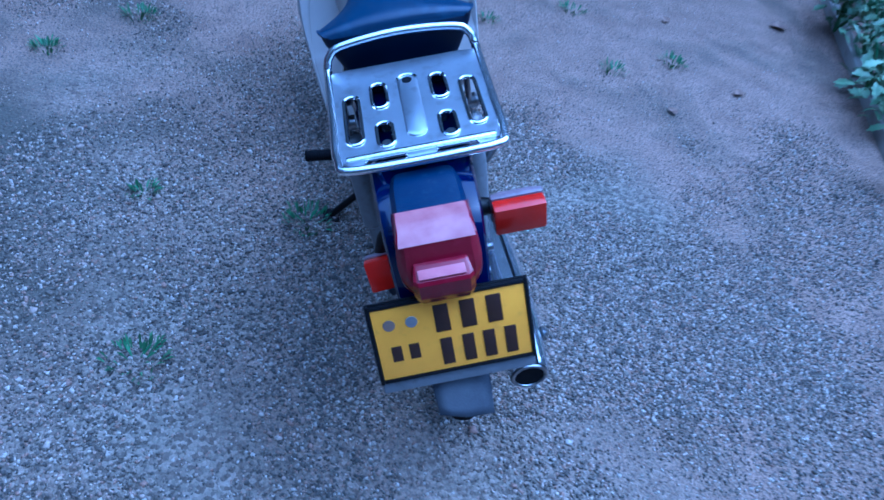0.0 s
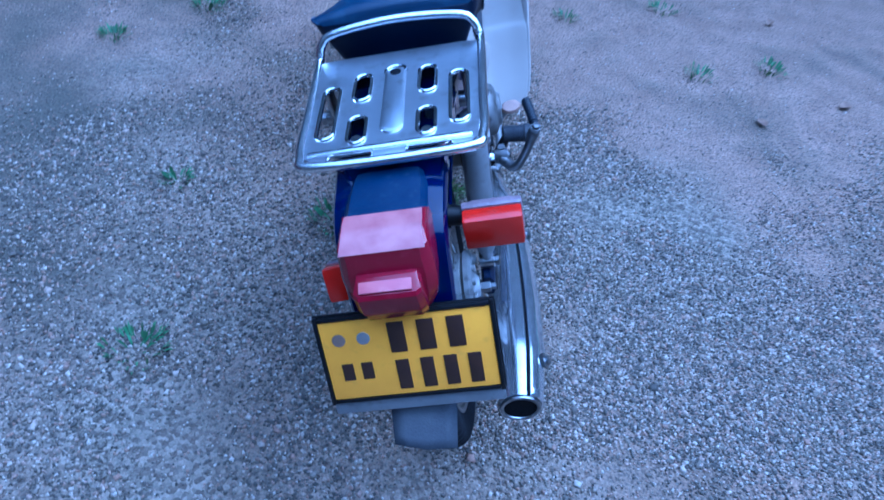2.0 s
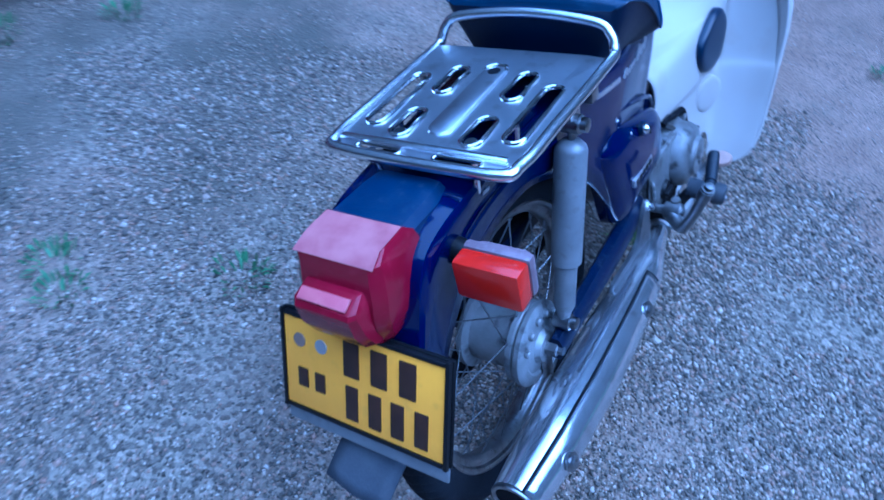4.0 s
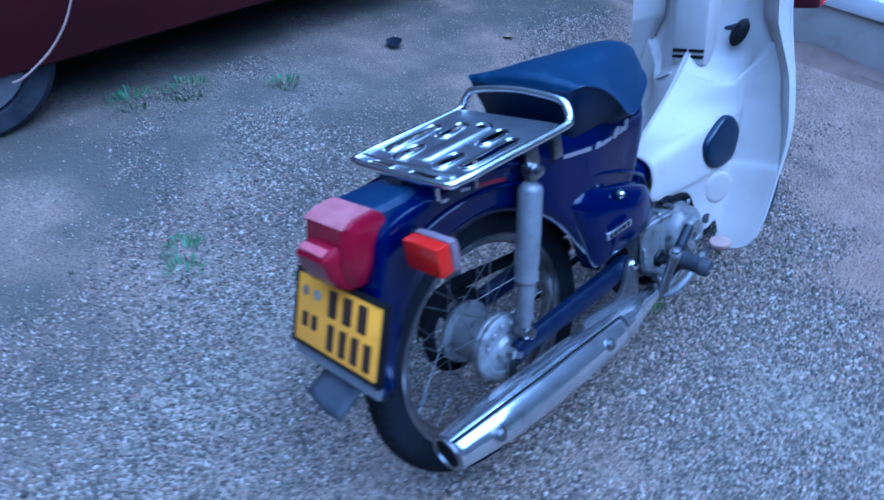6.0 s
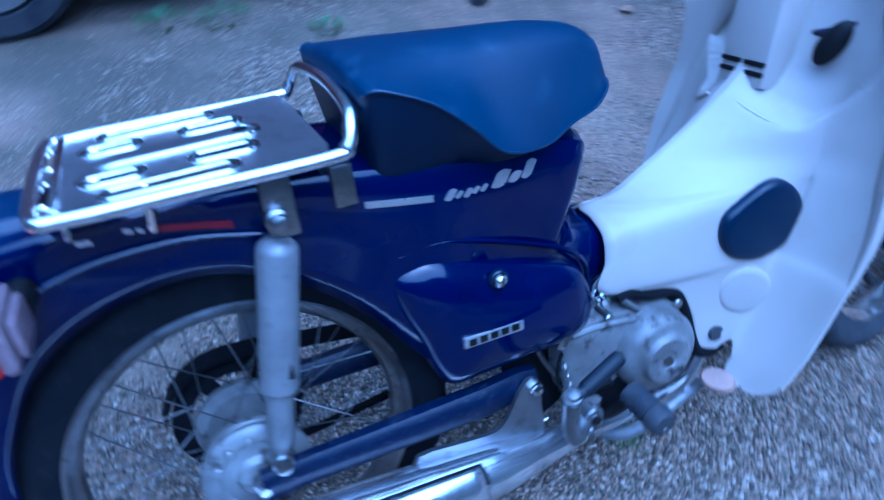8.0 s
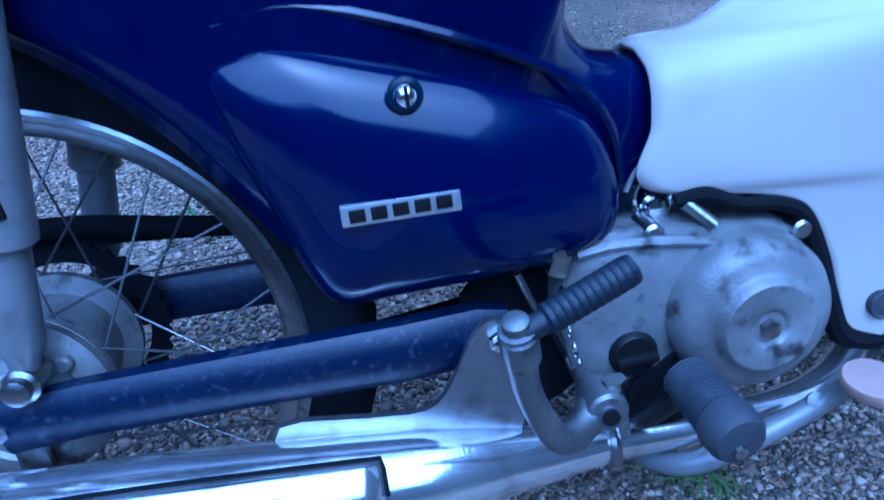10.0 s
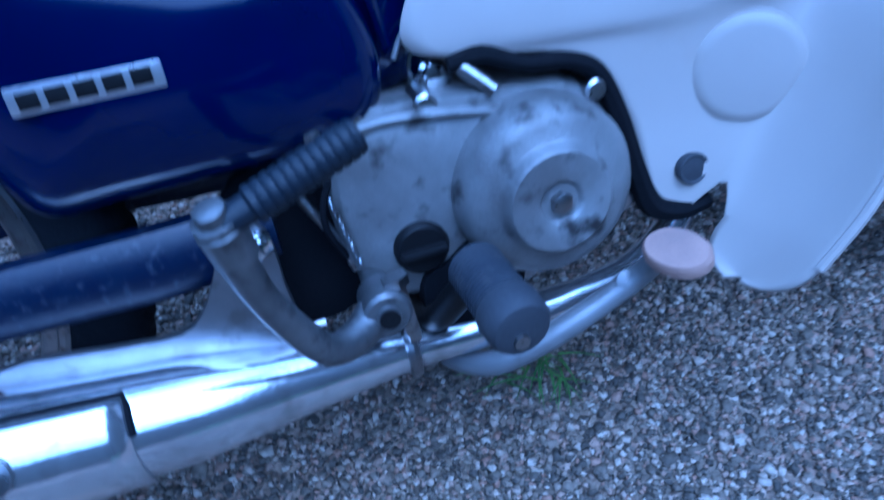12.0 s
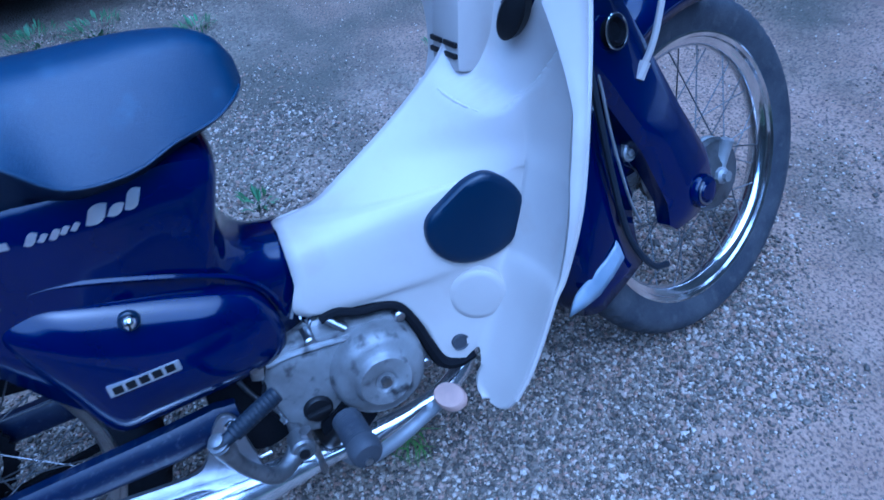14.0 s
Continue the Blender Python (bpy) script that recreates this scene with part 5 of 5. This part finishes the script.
bm = BM()
N = 120
xs = [-3.2 + 6.6 * i / N for i in range(N + 1)]
ys = [-1.6 + 6.2 * i / N for i in range(N + 1)]
V = [[bm.verts.new((x, y, lump(x, y) - 0.004)) for x in [-60] + xs + [60]] for y in [-60] + ys + [60]]
for i in range(len(V) - 1):
    for j in range(len(V[0]) - 1):
        bm.faces.new((V[i][j], V[i][j + 1], V[i + 1][j + 1], V[i + 1][j]))
ground = tagged(new("ground", finish("ground", bm, SOIL)), "reddish soil under grey gravel", "ground", kind="structure")


def gravel(count, seed):
    """Loose stones: one mesh of many small uneven lumps."""
    rng = np.random.default_rng(seed)
    base = np.array([(sx, sy, sz) for sx in (-1, 1) for sy in (-1, 1) for sz in (-1, 1)]) * 0.75
    tri = np.array([(0, 1, 3), (0, 3, 2), (4, 6, 7), (4, 7, 5), (0, 4, 5), (0, 5, 1), (2, 3, 7), (2, 7, 6), (0, 2, 6), (0, 6, 4), (1, 5, 7), (1, 7, 3)])
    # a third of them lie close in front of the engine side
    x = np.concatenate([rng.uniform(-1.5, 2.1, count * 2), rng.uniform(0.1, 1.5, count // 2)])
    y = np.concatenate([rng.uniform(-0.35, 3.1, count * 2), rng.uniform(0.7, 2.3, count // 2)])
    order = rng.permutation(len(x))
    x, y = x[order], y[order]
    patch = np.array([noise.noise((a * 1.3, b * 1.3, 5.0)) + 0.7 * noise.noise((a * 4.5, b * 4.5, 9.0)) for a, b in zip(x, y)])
    # fewer chips on the left too, so the darkened earth shows
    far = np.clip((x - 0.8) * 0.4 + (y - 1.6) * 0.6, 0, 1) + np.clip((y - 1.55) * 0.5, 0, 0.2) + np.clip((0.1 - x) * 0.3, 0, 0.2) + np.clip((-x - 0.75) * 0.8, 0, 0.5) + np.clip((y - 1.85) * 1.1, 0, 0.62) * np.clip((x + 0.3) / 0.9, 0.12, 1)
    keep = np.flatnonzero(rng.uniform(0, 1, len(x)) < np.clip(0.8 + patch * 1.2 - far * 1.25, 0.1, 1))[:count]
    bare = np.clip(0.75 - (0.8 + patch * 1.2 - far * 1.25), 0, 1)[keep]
    x, y = x[keep], y[keep]
    n = len(x)
    size = 0.0021 + 0.0040 * rng.beta(1.4, 3.4, n)
    size *= np.where(rng.uniform(0, 1, n) < 0.02, 1.7, np.where(rng.uniform(0, 1, n) < 0.35, 0.7, 1.0))
    size *= 1 - 0.45 * bare
    z = np.array([lump(a, b) for a, b in zip(x, y)]) + size * (rng.uniform(-0.35, 0.25, n) - 0.45 * bare) - 0.002
    sc = size[:, None] * rng.uniform(0.65, 1.3, (n, 3)) * np.array((1, 1, 0.7))
    ang = rng.uniform(0, 2 * np.pi, n)
    v = base[None] * rng.uniform(0.5, 1.4, (n, 8, 3)) * sc[:, None]
    tilt = rng.uniform(-0.7, 0.7, n)
    ct, st = np.cos(tilt)[:, None], np.sin(tilt)[:, None]
    v = np.stack([v[..., 0] * ct - v[..., 2] * st, v[..., 1], v[..., 0] * st + v[..., 2] * ct], -1)
    c, s = np.cos(ang)[:, None], np.sin(ang)[:, None]
    v = np.stack([v[..., 0] * c - v[..., 1] * s + x[:, None], v[..., 0] * s + v[..., 1] * c + y[:, None], v[..., 2] + z[:, None]], -1)
    f = (tri[None] + (np.arange(n) * 8)[:, None, None]).reshape(-1, 3)
    me = bpy.data.meshes.new("gravel")
    me.vertices.add(n * 8)
    me.vertices.foreach_set("co", v.reshape(-1).astype(np.float32))
    me.loops.add(len(f) * 3)
    me.loops.foreach_set("vertex_index", f.reshape(-1).astype(np.int32))
    me.polygons.add(len(f))
    me.polygons.foreach_set("loop_start", np.arange(0, len(f) * 3, 3, dtype=np.int32))
    me.update(calc_edges=True)
    me.validate()
    me.materials.append(STONE)
    return new("gravel", me)


tagged(gravel(190000, 4), "loose grey gravel chips strewn over the yard", "gravel", kind="stuff")

# ---- house plinth ahead, kerb and bed on the other side ----
bm = box(BM(), (-2.6, 3.2, -0.05), (1.6, 3.9, 0.225), 0.012)
tagged(new("plinth", finish("plinth", bm, CONCRETE)), "weathered concrete plinth of a house with a stained foot", "plinth", kind="structure")
bm = box(BM(), (-2.6, 3.18, 0.2252), (1.6, 3.9, 0.3), 0.012)
tagged(new("plinth_coping", finish("plinth_coping", bm, LIMEWASH)), "limewashed coping on the plinth", "coping", kind="structure")
bm = box(BM(), (0.0, -2.6, -0.05), (0.06, 2.2, 0.045), 0.012, Matrix.Translation((2.36, 2.03, 0)) @ Matrix.Rotation(radians(-21), 4, "Z"))
tagged(new("kerb", finish("kerb", bm, CONCRETE)), "low concrete kerb along a planted bed", "kerb", kind="structure")


rnd = random.Random(7)
rows = []
for k in range(61):
    x = -2.6 + 4.2 * k / 60
    w = 0.06 + 0.04 * noise.noise((x * 3, 0, 2.2))
    rows.append([(x, 3.205, 0.05 + 0.02 * noise.noise((x * 4, 1, 0))), (x, 3.19, 0.042 + 0.018 * noise.noise((x * 4, 1, 0))), (x, 3.15, 0.022), (x, 3.2 - w, 0.006), (x, 3.17 - w, -0.012)])
bm = BM()
loft(bm, rows)
EARTH = material("brown_earth", (0.13, 0.09, 0.066), 0.95, 0, (0.18, 0.13, 0.098), 9, 0.8, 70)
tagged(new("earth_strip", finish("earth_strip", bm, EARTH)), "brown earth washed up along the plinth", "earth", kind="structure")


def leafy_plant(name, at, height, spread, leaves, seed, mat, label):
    rnd = random.Random(seed)
    root = thing(name, Matrix.Translation(at))
    bm = BM()
    tips = []
    for k in range(9):
        a, t = rnd.uniform(0, 6.28), rnd.uniform(0.2, 1.0)
        tip = Vector((math.cos(a) * spread * t, math.sin(a) * spread * t, height * rnd.uniform(0.6, 1.0) * (1.1 - 0.4 * t)))
        tube(bm, [(0, 0, -0.02), tip * 0.5 + Vector((0, 0, height * 0.12)), tip], [0.007, 0.004, 0.002], 6, 4)
        tips.append(tip)
    part("stem", bm, WEED, root)
    bm = BM()
    for k in range(leaves):
        tip = rnd.choice(tips)
        p = tip * rnd.uniform(0.35, 1.05) + Vector((rnd.gauss(0, 0.05), rnd.gauss(0, 0.05), rnd.gauss(0, 0.04))) * spread / 0.3
        if p.z < 0.01:
            p.z = 0.01 + rnd.random() * 0.03
        L, W = rnd.uniform(0.05, 0.085), rnd.uniform(0.014, 0.024)
        m = Matrix.Translation(p) @ Euler((rnd.uniform(-0.6, 0.6), rnd.uniform(-0.6, 0.5), rnd.uniform(0, 6.28))).to_matrix().to_4x4()
        # lobed leaf with a folded midrib
        side = [(0.0, 0.1), (0.2, 0.55), (0.3, 0.4), (0.45, 1.0), (0.55, 0.6), (0.7, 0.85), (0.8, 0.4), (1.0, 0.0)]
        mid = [bm.verts.new(m @ Vector((0, u * L, -0.012 * u * u))) for u, w in side]
        for s in (1, -1):
            ed = [bm.verts.new(m @ Vector((s * w * W, u * L + (0.1 * L if w > 0.8 else 0), 0.006 * w - 0.012 * u * u))) for u, w in side]
            for i in range(len(side) - 1):
                bm.faces.new((mid[i], ed[i], ed[i + 1], mid[i + 1]) if s == 1 else (mid[i + 1], ed[i + 1], ed[i], mid[i]))
    part("foliage", bm, mat, root)
    return tagged(root, label, "plant")


for i, (x, y, h, s) in enumerate(((2.42, 2.16, 0.34, 0.3), (2.62, 2.72, 0.34, 0.28), (2.4, 2.0, 0.3, 0.27), (2.6, 2.45, 0.36, 0.3), (2.28, 1.5, 0.28, 0.25), (2.98, 2.95, 0.4, 0.3), (2.95, 2.1, 0.4, 0.3), (2.7, 1.6, 0.36, 0.3), (3.2, 2.6, 0.45, 0.32))):
    tagged(leafy_plant("bedding_plant", (x, y, 0.03), h, s, 170, 20 + i, LEAF, "pale green lobed-leaf plant spilling over the kerb"), group="plants in the bed")


def weed_tuft(at, r, n, seed):
    rnd = random.Random(seed)
    bm = BM()
    for k in range(n):
        a, d = rnd.uniform(0, 6.28), r * math.sqrt(rnd.random())
        p = Vector((math.cos(a) * d, math.sin(a) * d, 0))
        q = p + Vector((math.cos(a) * 0.02, math.sin(a) * 0.02, 0)) * rnd.uniform(0.3, 1.3) + Vector((0, 0, rnd.uniform(0.006, 0.03)))
        w = Vector((-math.sin(a), math.cos(a), 0)) * rnd.uniform(0.0015, 0.004)
        vs = [bm.verts.new(v) for v in (p - w * 0.5, p + w * 0.5, (p + q) * 0.5 + w + Vector((0, 0, 0.005)), q, (p + q) * 0.5 - w + Vector((0, 0, 0.005)))]
        bm.faces.new(vs)
    ob = new("weed_tuft", finish("weed_tuft", bm, WEED))
    ob.location = (*at, lump(*at))
    return tagged(ob, "small green weed tuft growing through the gravel", "weed", "weeds in the gravel")


for i, (x, y, r, n) in enumerate(((-0.29, 1.4, 0.035, 40), (1.59, 2.29, 0.05, 70), (-0.41, 2.29, 0.05, 80), (-0.65, 2.04, 0.04, 60), (-0.24, 0.88, 0.06, 60), (0.12, 1.31, 0.06, 70), (-1.41, 1.15, 0.09, 120), (-1.47, 0.96, 0.09, 120), (-0.59, 0.69, 0.06, 60), (-0.51, 0.64, 0.05, 50), (0.25, 1.55, 0.04, 60), (1.3, 2.2, 0.05, 50), (-1.2, 1.45, 0.06, 70), (1.25, 2.65, 0.06, 50), (0.85, 2.5, 0.04, 40))):
    weed_tuft((x, y), r, n, 50 + i)


def grass_tuft(at, n, length, heading, seed):
    rnd = random.Random(seed)
    bm = BM()
    for k in range(n):
        a = heading + rnd.gauss(0, 0.5)
        p = Vector((rnd.gauss(0, 0.012), rnd.gauss(0, 0.012), 0))
        L = length * rnd.uniform(0.5, 1.0)
        d, w = Vector((math.cos(a), math.sin(a), 0)), Vector((-math.sin(a), math.cos(a), 0)) * 0.0016
        mids = [p + d * (L * f) + Vector((0, 0, L * (0.55 * f - 0.35 * f * f))) for f in (0, 0.3, 0.6, 1)]
        V = [(bm.verts.new(m - w * (1 - i / 3.3)), bm.verts.new(m + w * (1 - i / 3.3))) for i, m in enumerate(mids)]
        for i in range(3):
            bm.faces.new((V[i][0], V[i][1], V[i + 1][1], V[i + 1][0]))
    ob = new("grass_tuft", finish("grass_tuft", bm, material("grass_blade", (0.16, 0.25, 0.05), 0.5, 0, (0.09, 0.16, 0.035), 30, island=0.3)))
    ob.location = (*at, lump(*at))
    return tagged(ob, "thin yellow-green grass blades growing through the gravel", "grass")


grass_tuft((0.43, 1.47), 22, 0.055, 0.0, 91)
grass_tuft((0.415, 1.44), 14, 0.06, -1.2, 92)


def dry_leaf(at, turn, size, seed, mat=DRY):
    rnd = random.Random(seed)
    bm = BM()
    rows = []
    for k in range(9):
        u = k / 8
        w = 0.32 * math.sin(math.pi * u ** 0.8) * size
        curl = 0.25 * size * (u - 0.5) ** 2
        rows.append([(-w, (u - 0.5) * size, curl + w * 0.5), (-w * 0.5, (u - 0.5) * size, curl + w * 0.15), (0, (u - 0.5) * size, curl), (w * 0.5, (u - 0.5) * size, curl + w * 0.2), (w, (u - 0.5) * size, curl + w * 0.6)])
    loft(bm, rows)
    ob = new("fallen_leaf", finish("fallen_leaf", bm, mat))
    ob.matrix_world = Matrix.Translation((*at, lump(*at) + 0.004)) @ Euler((rnd.uniform(-0.1, 0.1), rnd.uniform(-0.1, 0.1), turn)).to_matrix().to_4x4()
    return tagged(ob, "curled dry brown leaf on the ground" if mat == DRY else "dark leaf lying on the ground", "leaf", "fallen leaves")


for i, (x, y, a, s) in enumerate(((2.3, 2.7, 1.2, 0.09), (-1.18, 1.99, 0.9, 0.11), (1.45, 1.95, 0.3, 0.05), (1.8, 2.1, 2.0, 0.06), (1.1, 2.75, 1.0, 0.05), (1.7, 2.65, 2.4, 0.05), (0.95, 2.95, 0.5, 0.05), (-0.9, 2.4, 1.9, 0.06))):
    dry_leaf((x, y), a, s, 80 + i, RUBBER if i == 1 else DRY)

# ---- unseen walls added round the yard to block low skylight and darken reflections ----
BLOCKER = material("sky_blocker_plaster", (0.1, 0.098, 0.084), 0.9, 0, (0.065, 0.066, 0.055), 1.5, 0.4, 40, stain=((0.06, 0.06, 0.05), 0.6))
for name, lo, hi in (("unseen_wall_house", (-4.3, 3.9, -0.1), (7, 4.1, 4.2)), ("unseen_wall_back", (-4.3, -3.3, -0.1), (7, -3.1, 4.8)), ("unseen_wall_west", (-4.3, -3.1, -0.1), (-4.1, 3.9, 6.5)), ("unseen_wall_east", (6.8, -3.1, -0.1), (7, 3.9, 4.4))):
    tagged(new(name, finish(name, box(BM(), lo, hi, 0.01), BLOCKER)), "unseen dark wall added to block low skylight", "wall", kind="structure")

# ---- parked car on the left, seen only at its sill ----
car = thing("parked_car", Matrix.Translation((-1.46, 1.3, 0)) @ Matrix.Rotation(radians(-3), 4, "Z"))
tagged(car, "dark maroon parked car, its sill and one wheel in view", "car")
rows = []
for y, xo, top, low in ((-2.2, -0.18, 0.62, 0.36), (-2.12, -0.08, 0.78, 0.24), (-1.7, 0.0, 0.86, 0.2), (-1.0, 0.03, 0.88, 0.2), (0.5, 0.03, 0.88, 0.2), (0.9, 0.02, 0.86, 0.2), (1.5, 0.0, 0.78, 0.22), (1.68, -0.08, 0.7, 0.26), (1.74, -0.2, 0.58, 0.36)):
    half = [(0.8, low), (0.06 - xo, low), (0.01 - xo, low + 0.03), (-xo, low + 0.1), (-xo - 0.02, (low + top) / 2), (-xo, top - 0.12), (0.06 - xo, top - 0.03), (0.14 - xo, top), (0.8, top + 0.03)]
    rows.append([(-a, y, z) for a, z in half] + [(a - 1.6, y, z) for a, z in half[-2:0:-1]])
bm = BM()
loft(bm, rows, True, True)
shell = part("car_body", bm, MAROON, car, "dark maroon body")
rows = []
for y, z, w in ((-1.95, 0.86, 0.6), (-1.5, 1.28, 0.54), (-0.9, 1.4, 0.52), (-0.1, 1.4, 0.52), (0.35, 1.26, 0.54), (0.95, 0.86, 0.62)):
    rows.append([(-0.8 + s * k * w, y, q) for s, k, q in ((1, 1.12, 0.84), (1, 1.06, (0.84 + z) / 2), (1, 1.0, z - 0.03), (1, 0.85, z), (-1, 0.85, z), (-1, 1.0, z - 0.03), (-1, 1.06, (0.84 + z) / 2), (-1, 1.12, 0.84))])
bm = BM()
loft(bm, rows, True, True)
part("cabin", bm, MAROON, car, "dark maroon cabin and roof")
GLASS = material("dark_window_glass", (0.01, 0.012, 0.014), 0.08, 0, (0.012, 0.014, 0.016), 5, spec=0.5)
for s in (1, -1):
    for y0, y1 in ((-1.42, -0.62), (-0.54, 0.28)):
        bm = BM()
        vs = [bm.verts.new((-0.8 + s * x, y, z)) for x, y, z in ((0.594, y0, 0.91), (0.594, y1, 0.91), (0.555, y1 - 0.1 * (y1 > 0), 1.27), (0.555, y0 + 0.1 * (y0 < -1), 1.27))]
        bm.faces.new(vs)
        thick(part("car_window", bm, GLASS, shell, "dark side window"), 0.012)
for y in (-0.8, 1.3):
    bm = lathe(BM(), [(-0.18, 0.0), (-0.18, 0.27), (-0.15, 0.285), (-0.02, 0.285), (0.0, 0.26), (0.0, 0.2), (-0.02, 0.19), (-0.01, 0.08), (0, 0)], (-0.02, y, 0.285), segs=40)
    w = part("car_wheel", bm, TYRE, car, "dusty black car wheel")
    part("hubcap", lathe(BM(), [(-0.012, 0.19), (0.004, 0.18), (0.006, 0.06), (0.0, 0.0)], (-0.02, y, 0.285), segs=32), GREY, w)
bm = tube(BM(), [(-1.405, 0.6, 0.232), (-1.405, 0.64, 0.24), (-1.405, 0.73, 0.29), (-1.405, 0.8, 0.355), (-1.405, 0.85, 0.43), (-1.405, 0.88, 0.5)], 0.004, 8, 5)
tagged(new("hanging_cord", finish("hanging_cord", bm, PALE)), "thin pale cord hanging beside the car", "cord")
